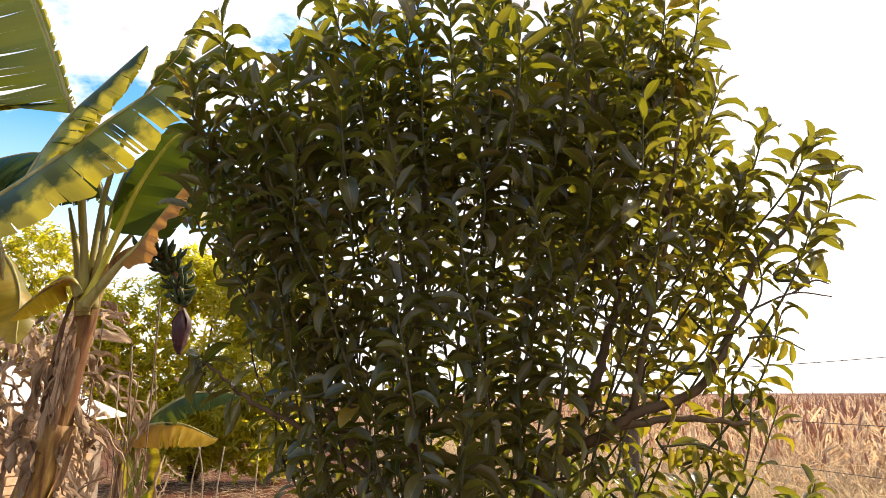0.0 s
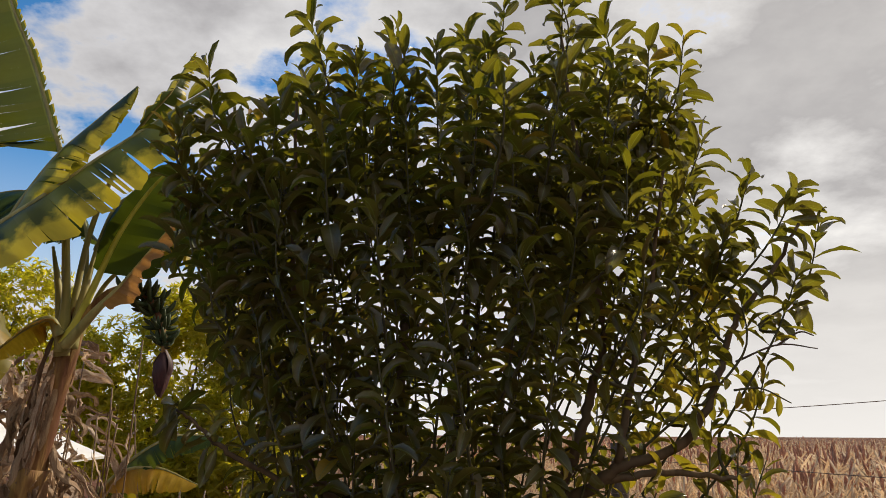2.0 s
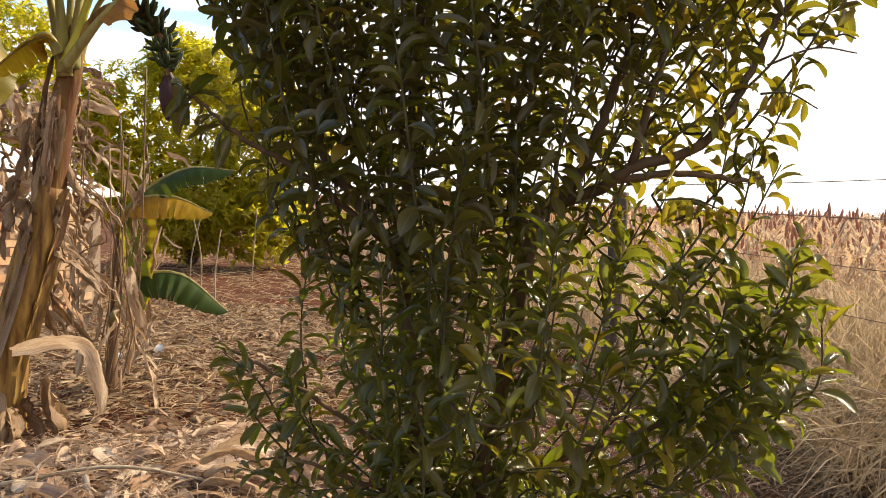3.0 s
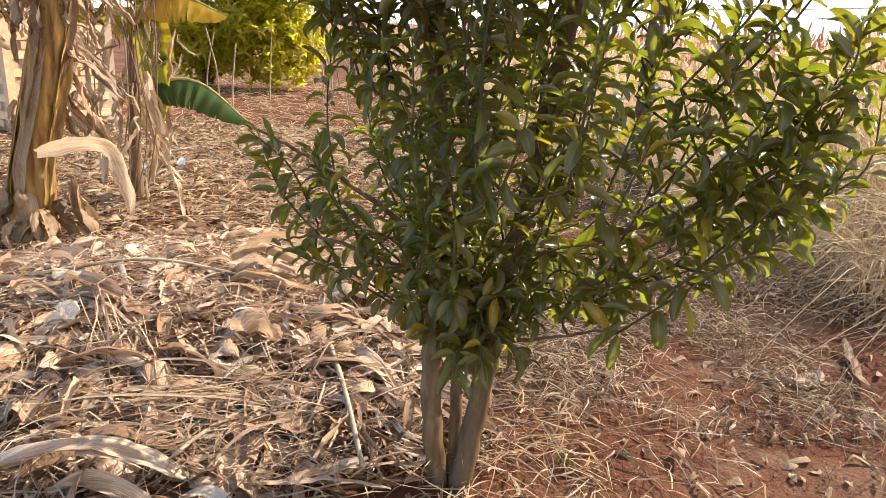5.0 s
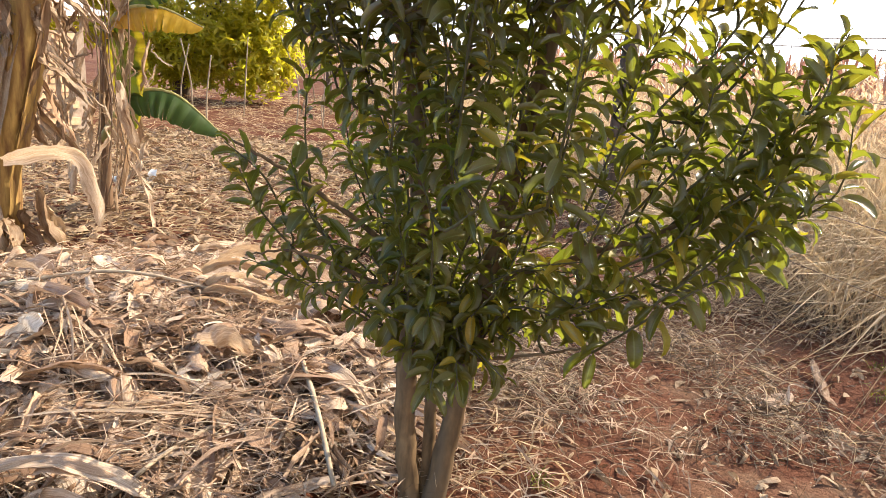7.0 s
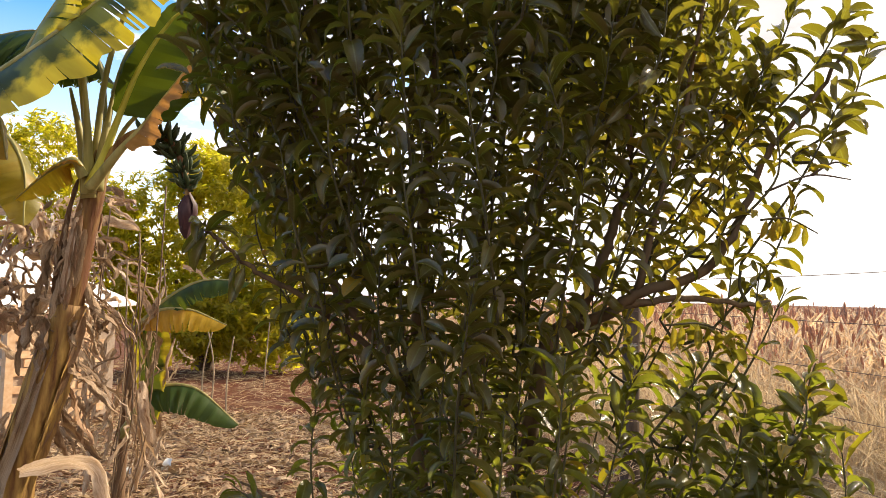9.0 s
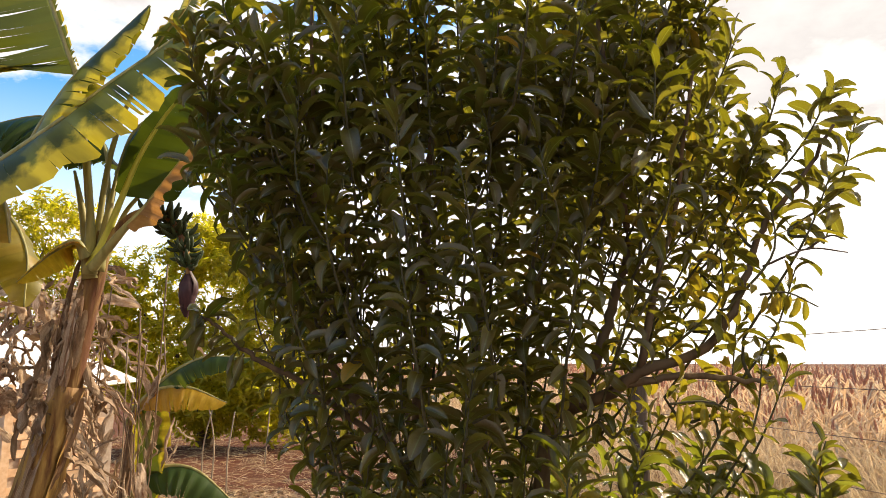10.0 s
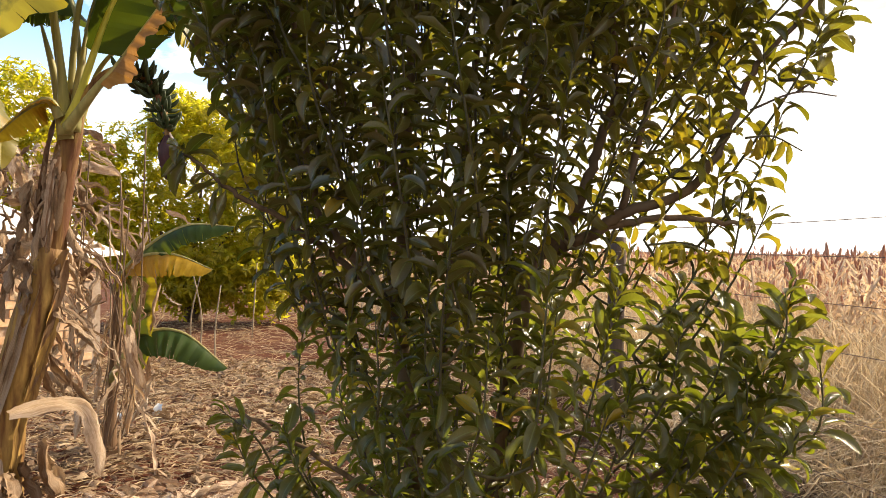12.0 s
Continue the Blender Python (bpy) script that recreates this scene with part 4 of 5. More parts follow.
# neighbour, whose leaf arches in from outside
side_plant = tagged(new("banana_plant"), "banana plant with a long frayed green leaf", "banana plant")
banana_stem(side_plant, [(-3.75, 4.0, -0.03), (-3.7, 3.95, 0.9), (-3.6, 3.85, 1.9)], [0.15, 0.12, 0.09], STEM)
banana_leaf(side_plant, [(-3.60, 3.85, 1.70), (-3.0, 3.55, 2.15), (-2.30, 3.46, 2.585), (-1.97, 3.45, 2.825), (-1.75, 3.45, 3.01), (-1.47, 3.45, 3.225), (-1.33, 3.45, 3.335), (-1.16, 3.45, 3.46)], 0.04, 0.46, 0.5, 1.75, G, tears=0.75, start=0.16, strips=40)
banana_leaf(side_plant, [(-3.55, 3.92, 1.80), (-2.95, 3.72, 2.16), (-2.40, 3.61, 2.48), (-2.19, 3.60, 2.85), (-2.05, 3.60, 3.09), (-1.88, 3.60, 3.28), (-1.66, 3.60, 3.515)], 0.20, 0.34, 0.35, 1.5, G, tears=0.5, start=0.35, strips=28)
banana_leaf(side_plant, [(-3.40, 3.92, 1.85), (-2.90, 3.74, 2.40), (-2.56, 3.64, 2.52), (-2.37, 3.60, 2.42), (-2.29, 3.58, 2.18)], 0.10, 0.18, 0.8, 1.2, YE, tears=0.5, start=0.45, strips=20)
banana_leaf(side_plant, [(-3.55, 4.05, 1.8), (-3.05, 4.12, 2.62), (-2.70, 4.15, 2.98), (-2.42, 4.15, 3.02), (-2.15, 4.12, 2.86)], 0.40, 0.48, 0.9, 1.3, (BANANA_DARK, PETIOLE), tears=0.5, start=0.30, strips=26, thick=0.7)
banana_leaf(side_plant, [(-3.55, 3.95, 1.8), (-3.10, 4.05, 2.40), (-2.72, 4.08, 2.48), (-2.50, 4.05, 2.24), (-2.44, 4.0, 1.88)], 0.16, 0.24, 0.6, 1.0, YE, name="yellow_leaf", tears=0.4, start=0.4, label="yellow-green drooping leaf", strips=26)
for _ in range(230):
    z = U(1.25, 2.2)
    x, y = U(-3.7, -2.45), U(4.5, 5.4)
    hanging_leaf(side_plant, (x, y, z), (x + U(-0.3, 0.3), y + U(-0.1, 0.1), max(1.0, z - U(0.03, 0.35))), U(0.02, 0.075), mat=(DRY_THIN, DRY, DEAD, DRY_THIN)[int(rng.integers(4))])

# suckers behind the leaning stem
sucker = tagged(new("banana_plant"), "small banana sucker with green and yellow leaves among dead ones", "banana plant")
banana_stem(sucker, [(-2.30, 5.05, -0.03), (-2.28, 5.05, 0.6), (-2.22, 5.03, 1.25)], [0.05, 0.036, 0.022], DEAD)
banana_leaf(sucker, [(-2.25, 5.04, 1.15), (-2.05, 5.0, 1.42), (-1.75, 4.98, 1.60), (-1.40, 4.95, 1.60)], 0.015, 0.22, 1.3, 1.45, (BANANA_DARK, PETIOLE), tears=0.3, start=0.12, strips=22)
banana_leaf(sucker, [(-2.25, 5.0, 1.15), (-2.06, 4.9, 1.36), (-1.80, 4.88, 1.40), (-1.52, 4.86, 1.30)], 0.015, 0.22, 1.3, 1.45, OL, name="yellow_leaf", tears=0.5, start=0.12, label="yellow leaf with brown tip", strips=20)
banana_leaf(sucker, [(-2.28, 5.0, 0.50), (-2.05, 4.95, 0.82), (-1.75, 4.92, 0.86), (-1.42, 4.90, 0.62)], 0.02, 0.25, 1.2, 1.35, (BANANA_DARK, PETIOLE), tears=0.25, start=0.2, strips=20)
banana_leaf(sucker, [(-2.22, 5.0, 1.25), (-2.13, 4.95, 1.22), (-2.06, 4.93, 0.95), (-2.02, 4.93, 0.60)], 0.13, 0.17, 0.3, 0.4, G, tears=0.25, start=0.1, strips=20, face=(1.0, -0.2, 0.1))
for _ in range(95):
    x, y, z = U(-2.75, -1.90), U(4.4, 5.3), U(0.35, 1.9)
    hanging_leaf(sucker, (x, y, z), (x + U(-0.2, 0.2), y + U(-0.1, 0.1), max(0.05, z - U(0.1, 0.5))), U(0.012, 0.055), mat=(DRY_THIN, DRY, DEAD)[int(rng.integers(3))])
for _ in range(10):
    m = Mesh()
    x, y = U(-2.5, -1.8), U(4.3, 5.2)
    tube(m, smooth_line([(x, y, U(1.2, 2.3)), (x + U(-0.1, 0.1), y, U(0.6, 1.1)), (x + U(-0.15, 0.15), y, U(0.0, 0.4))], 10), [0.006, 0.004], 5)
    part("dry_stalk", m, DEAD, sucker)

# ---------------------------------------------------------------- litter heap and ground litter
def litter(name, count, region, length, width, mat, label, category, lift=0.02, tilt=0.25, curl=0.15, segs=4, keep=None):
    m = Mesh()
    done = 0
    while done < count:
        x, y = U(region[0], region[1]), U(region[2], region[3])
        if keep and not keep(x, y):
            continue
        done += 1
        L, a = U(*length), U(0, 6.283)
        d = np.array((math.cos(a), math.sin(a), U(-tilt, tilt)))
        c = np.array((x, y, float(ground_z(x, y)) + U(0.0, lift)))
        bow = np.array((U(-1, 1), U(-1, 1), U(0.0, 1))) * L * curl
        line = smooth_line([c - d * L / 2, c + bow, c + d * L / 2], segs + 1)
        line[:, 2] = np.maximum(line[:, 2], ground_z(line[:, 0], line[:, 1]) + 0.004)
        w = U(*width)
        ribbon(m, line, [w * 0.4, w, w * 0.9, w * 0.2], (-math.sin(a), math.cos(a), U(-0.6, 0.6)), U(-0.9, 0.9), U(-2.2, 2.2))
    return tagged(part(name, m, mat), label, category, kind="stuff")


def on_heap(x, y):
    return ((x + 1.15) / 1.35) ** 2 + ((y - 2.75) / 1.25) ** 2 < U(0.5, 1.1)


litter("leaf_litter", 4200, (-2.6, 0.3, 1.4, 4.2), (0.07, 0.30), (0.006, 0.036), DRY, "heap of shredded dry banana leaf strips", "leaf litter", lift=0.08, tilt=0.40, curl=0.13, segs=5, keep=on_heap)
litter("leaf_fibres", 12000, (-2.5, 0.2, 1.4, 4.0), (0.06, 0.30), (0.002, 0.006), DRY, "fine torn fibres among the dry leaf strips", "leaf litter", lift=0.09, tilt=0.4, curl=0.3, segs=4, keep=on_heap)
litter("straw_litter", 15000, (-4.5, 0.5, 1.3, 9.0), (0.04, 0.22), (0.003, 0.010), STRAW, "pale straw scattered over red soil", "straw", lift=0.03, segs=3)
litter("brown_leaves", 5000, (-5.0, 0.6, 3.2, 9.0), (0.05, 0.16), (0.015, 0.05), DEAD, "brown fallen leaves between the banana plants", "leaf litter", lift=0.04, curl=0.35)
litter("far_straw", 7000, (-7.0, 1.0, 4.5, 16.0), (0.10, 0.35), (0.004, 0.012), STRAW, "straw and stubble strewn between the trees", "straw", lift=0.05, segs=3)
litter("leaf_scraps", 4000, (-4.0, 2.6, 1.3, 8.0), (0.03, 0.09), (0.012, 0.03), DEAD, "curled brown dead leaves lying on the soil", "leaf litter", lift=0.02, curl=0.3)
def patchy(x, y):
    """Thick in some patches, bare soil in others."""
    bare = max(math.exp(-((x - 0.95) / 0.22) ** 2 - ((y - 2.75) / 0.40) ** 2), math.exp(-((x - 1.05) / 0.55) ** 2 - ((y - 1.95) / 0.22) ** 2))
    return math.sin(3.1 * x + 1.7 * y) + math.sin(2.7 * y - 2.1 * x + 1.0) + 0.7 * math.sin(6.3 * x - 1.0) * math.sin(5.1 * y + 0.4) - 3.2 * bare > U(-1.5, 0.7)


litter("weed_straw", 17000, (0.0, 3.2, 1.5, 5.6), (0.04, 0.20), (0.002, 0.005), STRAW_GREY, "grey dried weed stalks matted over the soil", "straw", lift=0.08, segs=4, curl=0.35, keep=patchy)
litter("dry_stems", 1700, (-0.1, 3.0, 1.5, 5.0), (0.07, 0.36), (0.002, 0.0045), STRAW, "pale tangled dry weed stems lying on the soil", "straw", lift=0.11, tilt=0.5, segs=5, curl=0.3, keep=patchy)
litter("pale_scraps", 2200, (0.1, 2.8, 1.5, 4.5), (0.02, 0.09), (0.006, 0.018), DRY, "pale scraps of dry leaf on the red soil", "leaf litter", lift=0.05, curl=0.35, keep=patchy)
litter("dark_debris", 3800, (-0.2, 2.9, 1.4, 5.0), (0.02, 0.07), (0.002, 0.007), DARK_LITTER, "small dark twigs and leaf crumbs on the soil", "leaf litter", lift=0.02, curl=0.12, segs=3, keep=patchy)
litter("pale_stems", 650, (-0.05, 0.95, 1.6, 3.1), (0.05, 0.20), (0.003, 0.008), DRY, "pale broken weed stems around the foot of the tree", "straw", lift=0.09, tilt=0.4, segs=4, curl=0.2)
litter("soil_crumbs", 2600, (0.2, 2.6, 1.5, 4.0), (0.008, 0.03), (0.004, 0.012), DARK_LITTER, "small crumbs of leaf and earth on bare soil", "leaf litter", lift=0.006, tilt=0.1, segs=2)


def crumpled_scraps(count):
    m = Mesh()
    done = 0
    while done < count:
        x, y = U(-2.6, 0.3), U(1.4, 4.2)
        if not on_heap(x, y):
            continue
        done += 1
        L, a = U(0.06, 0.34), U(0, 6.283)
        c = np.array((x, y, float(ground_z(x, y)) + U(0.01, 0.10)))
        d = np.array((math.cos(a), math.sin(a), U(-0.28, 0.28)))
        line = smooth_line([c - d * L / 2, c + rng.normal(0, 0.12 * L, 3), c + d * L / 2], 9)
        line[:, 2] = np.maximum(line[:, 2], ground_z(line[:, 0], line[:, 1]) + 0.006)
        sheet(m, line, U(0.12, 1.0) ** 2 * 0.10 + 0.008, (-math.sin(a), math.cos(a), U(-0.7, 0.7)), U(-1.6, 1.6), U(-1.2, 1.2), U(0.12, 0.32), 5)
    tagged(part("leaf_shreds", m, DRY), "crumpled pieces of dry banana leaf heaped up", "leaf litter", kind="stuff")


crumpled_scraps(1800)
# shade in the heap's gaps, added as dark-coloured shreds
litter("brown_shreds", 3600, (-2.5, 0.2, 1.4, 4.0), (0.05, 0.22), (0.006, 0.03), DARK_LITTER, "dark brown rotting shreds in the leaf heap", "leaf litter", lift=0.075, tilt=0.4, curl=0.2, segs=4, keep=on_heap)


def big_dry_leaf(a, b, width, arch=0.12, roll=0.4, mat=None, twist=0.0):
    """One large dry leaf lying on the heap."""
    a, b = np.array((*a, 0.0)), np.array((*b, 0.0))
    line = smooth_line([a, (a * 2 + b) / 3, (a + b * 2) / 3, b], 16)
    s = np.linspace(0, 1, 16)
    line[:, 2] = ground_z(line[:, 0], line[:, 1]) + 0.05 + arch * np.sin(math.pi * s) + np.cumsum(rng.normal(0, 0.006, 16)) * np.sin(math.pi * s)
    d = unit(b - a)
    m = Mesh()
    side = np.array((-d[1], d[0], U(-0.3, 0.3)))
    sheet(m, line, width, side, roll * 1.6, twist, U(0.10, 0.24))
    for _ in range(3):
        k = int(rng.integers(2, 10))
        strip_line = line[k:k + 6] + unit(side) * width * U(-0.5, 0.5) + np.linspace(0, 1, 6)[:, None] * rng.normal(0, 0.03, 3) + (0, 0, 0.006)
        ribbon(m, strip_line, [width * U(0.1, 0.3), width * U(0.1, 0.35), width * 0.05], side + rng.normal(0, 0.3, 3), U(-0.8, 0.8), U(-1, 1))
    ob = part("dry_leaf", m, mat or DRY)
    return tagged(ob, "large pale dry banana leaf lying on the litter heap", "dry leaf", "dry leaves of the heap")


for _ in range(64):
    x, y, a, L = U(-2.3, 0.05), U(1.6, 3.8), U(0, 6.283), U(0.16, 0.48)
    if not on_heap(x, y):
        continue
    big_dry_leaf((x, y), (x + L * math.cos(a), y + L * 0.8 * math.sin(a)), U(0.03, 0.10), U(0.0, 0.08), U(-1.1, 1.1), twist=U(-1.6, 1.6))

for _ in range(16):
    x, y, a, L = U(-1.9, -0.1), U(1.8, 3.5), U(0, 6.283), U(0.14, 0.34)
    big_dry_leaf((x, y), (x + L * math.cos(a), y + L * 0.8 * math.sin(a)), U(0.07, 0.14), U(0.03, 0.10), U(-1.0, 1.0), twist=U(-1.6, 1.6))
for a, b, w, arch, roll, tw in (((-0.25, 2.96), (-0.60, 2.80), 0.16, 0.10, 0.5, 0.5), ((-0.30, 3.25), (-0.62, 3.15), 0.16, 0.08, -0.5, 0.6), ((-1.50, 2.20), (-1.20, 2.66), 0.20, 0.06, 0.7, 0.6), ((-1.30, 1.62), (-0.66, 1.72), 0.13, 0.12, -0.3, 0.2),
                                ((-1.25, 1.95), (-0.62, 2.08), 0.09, 0.03, 0.6, 0.2), ((-1.35, 1.80), (-0.70, 1.88), 0.08, 0.02, 0.6, 0.1), ((-1.10, 2.98), (-1.05, 2.55), 0.12, 0.05, 1.1, 0.0), ((-0.70, 2.68), (-0.80, 2.34), 0.14, 0.06, 0.8, 0.5), ((1.80, 3.02), (1.68, 2.60), 0.045, 0.0, 0.25, 0.3), ((1.38, 2.60), (1.54, 2.70), 0.09, 0.0, 0.3, 0.2)):
    big_dry_leaf(a, b, w, arch, roll, twist=tw)


for k in range(3):
    x, y = -1.62 + U(-0.06, 0.06), 1.74 + 0.07 * k
    L = U(0.55, 0.95)
    big_dry_leaf((x, y), (x + L, y + U(0.02, 0.20)), U(0.035, 0.085), U(0.02, 0.06), U(-0.5, 0.5), twist=U(-0.4, 0.4))


def folded_leaf(pts, width, side, curl, crumple, label, mat=None):
    """A wide dry leaf bent over or standing up out of the heap."""
    m = Mesh()
    line = smooth_line(pts, 28)
    sheet(m, line, width, side, curl, 0.2, crumple, 11)
    tagged(part("dry_leaf", m, mat or DRY_THIN), label, "dry leaf", "dry leaves of the heap")


for k in range(8):
    x, y, z = -0.98 + U(0.0, 0.08), 3.02 - 0.058 * k, 0.37 - 0.034 * k
    folded_leaf([(x, y, z - 0.03), (x + 0.10, y - 0.01, z + 0.02), (x + 0.20, y, z + U(-0.01, 0.03)), (x + 0.30 + U(0, 0.1), y + U(-0.04, 0.06), z - 0.03)], U(0.07, 0.11), (0.05, -0.75, 0.65 + U(-0.3, 0.3)), U(-0.7, 0.7), 0.2, "broad dry banana leaf strip draped over the heap")
folded_leaf([(-1.66, 2.20, 0.15), (-1.52, 2.22, 0.18), (-1.40, 2.24, 0.19), (-1.30, 2.28, 0.17)], 0.15, (0.0, -0.55, 0.83), 0.4, 0.14, "stiff cream-white dry leaf lying on the heap", BLEACHED)
folded_leaf([(-1.40, 2.30, 0.15), (-1.37, 2.33, 0.22), (-1.34, 2.36, 0.28), (-1.33, 2.38, 0.32)], 0.14, (0.95, -0.2, 0.1), 0.7, 0.14, "stiff cream-white dry leaf standing on the heap", BLEACHED)
folded_leaf([(-0.80, 2.44, 0.16), (-0.74, 2.40, 0.23), (-0.68, 2.40, 0.24), (-0.62, 2.43, 0.17)], 0.15, (0.1, -0.6, 0.8), 1.6, 0.2, "curled-up dry leaf like a ball on the heap")


def fibre_bundle(a, b, count, spread, label):
    """Torn leaf fibres lying side by side."""
    m = Mesh()
    for _ in range(count):
        o = np.array((U(-0.06, 0.06), U(-1, 1) * spread, 0.0))
        s, e = np.array((*a, 0.0)) + o + rng.normal(0, 0.03, 3) * (3, 1, 0), np.array((*b, 0.0)) + o * (0.6, 1.3, 0) + rng.normal(0, 0.05, 3) * (2.5, 1, 0)
        line = smooth_line([s, (s + e) / 2 + rng.normal(0, 0.035, 3), e], 9)
        line[:, 2] = ground_z(line[:, 0], line[:, 1]) + U(0.05, 0.11) + 0.03 * np.sin(np.linspace(0, 3.1, 9))
        w = U(0.003, 0.014)
        ribbon(m, line, [w * 0.6, w, w, w * 0.2], (0.1, 1, U(-0.6, 0.6)), U(-0.9, 0.9), U(-0.8, 0.8))
    tagged(part("fibre_bundle", m, DRY_THIN), label, "dry leaf", "fibre bundles", "stuff")


fibre_bundle((-1.12, 1.96), (-0.60, 2.07), 26, 0.05, "long bundle of frayed tan leaf fibres on the heap")
fibre_bundle((-1.42, 2.62), (-1.06, 2.14), 24, 0.03, "twisted strip of dry leaf fibres on the heap")


def ground_stick(a, b, r, lift=0.04):
    m = Mesh()
    line = smooth_line([(*a, ground_z(*a) + lift), ((a[0] + b[0]) / 2, (a[1] + b[1]) / 2 + 0.02, ground_z((a[0] + b[0]) / 2, (a[1] + b[1]) / 2) + lift + 0.02), (*b, ground_z(*b) + lift)], 10)
    tube(m, line, [r, r * 0.7], 6, 0.12)
    tagged(part("fallen_stick", m, PALE_STICK), "pale dry leaf stalk lying on the ground", "stick", "fallen stalks")


ground_stick((-0.43, 2.43), (-0.23, 1.80), 0.010, 0.10)
ground_stick((-1.70, 2.72), (-0.80, 2.86), 0.008, 0.12)
ground_stick((0.76, 3.62), (1.06, 3.71), 0.014, 0.02)
ground_stick((-0.62, 2.05), (-0.80, 1.70), 0.008, 0.08)
ground_stick((-1.6, 3.4), (-1.45, 2.9), 0.010, 0.08)

def seed_tufts(count):
    """Pale fluffy seed heads on thin dead weed stems."""
    fluff, stems = Mesh(), Mesh()
    octa = np.array(((1, 0, 0), (-1, 0, 0), (0, 1, 0), (0, -1, 0), (0, 0, 1), (0, 0, -1)), float)
    faces = np.array([[0, 2, 4], [2, 1, 4], [1, 3, 4], [3, 0, 4], [2, 0, 5], [1, 2, 5], [3, 1, 5], [0, 3, 5]])
    for _ in range(count):
        x, y = U(0.2, 2.5), U(1.7, 4.6)
        foot = np.array((x, y, 0.0))
        top = foot + (U(-0.12, 0.12), U(-0.12, 0.12), U(0.05, 0.24))
        ribbon(stems, smooth_line([foot, (foot + top) / 2 + rng.normal(0, 0.015, 3), top], 5), [0.002, 0.0015], (1, 0.3, 0), 0.4)
        for _ in range(int(rng.integers(1, 4))):
            fluff.add(octa * U(0.002, 0.0045) * rng.uniform(0.7, 1.3, (6, 1)) + top + rng.normal(0, 0.008, 3), faces)
    weeds = tagged(new("dead_weeds"), "dead weeds with pale fluffy seed heads", "weeds", kind="stuff")
    part("weed_stems", stems, STRAW_GREY, weeds)
    part("seed_fluff", fluff, DRY_THIN, weeds, "whitish seed fluff")


seed_tufts(260)


def low_weed(x, y, size):
    m = Mesh()
    for k in range(34):
        a, L = U(0, 6.283), size * U(0.4, 1.0)
        d = np.array((math.cos(a), math.sin(a), 0.0))
        c = np.array((x + U(-0.5, 0.5) * size, y + U(-0.5, 0.5) * size, 0.0))
        ribbon(m, smooth_line([c, c + d * L * 0.4 + (0, 0, L * 0.5), c + d * L + (0, 0, L * U(0.1, 0.7))], 5), [0.003, 0.006, 0.001], (-d[1], d[0], 0.2), 0.5)
    tagged(part("low_weed", m, LEAF_GREEN), "small green weed sprouting through the dry stalks", "weed", "green weeds")


low_weed(0.40, 2.02, 0.06)
low_weed(1.98, 2.75, 0.12)
low_weed(2.15, 3.05, 0.10)

# ---------------------------------------------------------------- sorghum field, straw edge and fence
FENCE_A, FENCE_D = np.array((2.14, 3.42)), unit((-0.57, 1.64))
FENCE_N = np.array((FENCE_D[1], -FENCE_D[0]))


def beyond(x, y):
    """Metres beyond the fence line, towards the field."""
    return (x - FENCE_A[0]) * FENCE_N[0] + (y - FENCE_A[1]) * FENCE_N[1]


def sorghum():
    blades, heads = Mesh(), Mesh()
    ring = [(math.cos(a), math.sin(a)) for a in np.linspace(0, 2 * math.pi, 6)[:-1]]
    done = 0
    while done < 6500:
        far = math.exp(U(math.log(4.0), math.log(170.0)))
        a = U(-1.0, 1.15)
        x, y = far * math.sin(a), far * math.cos(a)
        off = beyond(x, y)
        if off < 2.0 or (x < -0.5 and far > 90):
            continue
        done += 1
        tall = U(0.90, 1.42) + (0.12 if U(0, 1) < 0.06 else 0)
        lean = rng.normal(0, 0.06, 2)
        top = np.array((x + lean[0], y + lean[1], tall))
        foot = np.array((x, y, 0.0))
        fat = 1.0 + far / 60.0
        ribbon(blades, [foot, (foot + top) / 2 + (lean[0] * 0.3, 0, 0), top], [0.014 * fat, 0.010 * fat, 0.006 * fat], (1, 0.2, 0), 0.5)
        for _ in range(5 if far < 14 else 3):
            z = U(0.25, 1.0) * tall
            b = U(0, 6.283)
            L = U(0.25, 0.55)
            d = np.array((math.cos(b), math.sin(b), 0))
            p = foot + (top - foot) * z / tall
            ribbon(blades, [p, p + d * L * 0.45 + (0, 0, 0.12), p + d * L * 0.8 + (0, 0, U(-0.15, 0.05)), p + d * L + (0, 0, U(-0.4, -0.1))], [0.022 * fat, 0.026 * fat, 0.004], (-d[1], d[0], 0.2), 0.4, U(-0.8, 0.8))
        H, R = U(0.09, 0.18), U(0.010, 0.018) * (1 + far / 110.0)
        ax = unit((*(lean * 2 + rng.normal(0, 0.12, 2)), 1.0))
        verts = []
        for s, r in ((0, 0.25), (0.2, 0.85), (0.5, 1.0), (0.8, 0.7), (1.0, 0.12)):
            for c, q in ring:
                verts.append(top + ax * H * s + np.array((c, q, 0)) * R * r * U(0.85, 1.15))
        heads.add(verts, [[i * 5 + k, i * 5 + (k + 1) % 5, i * 5 + 5 + (k + 1) % 5, i * 5 + 5 + k] for i in range(4) for k in range(5)])
    field = tagged(new("sorghum_field"), "field of ripe dry sorghum with rusty red seed heads", "crop field", kind="stuff")
    part("stalks", blades, SORGHUM, field)
    part("seed_heads", heads, HEAD, field, "rust-red seed heads")


sorghum()


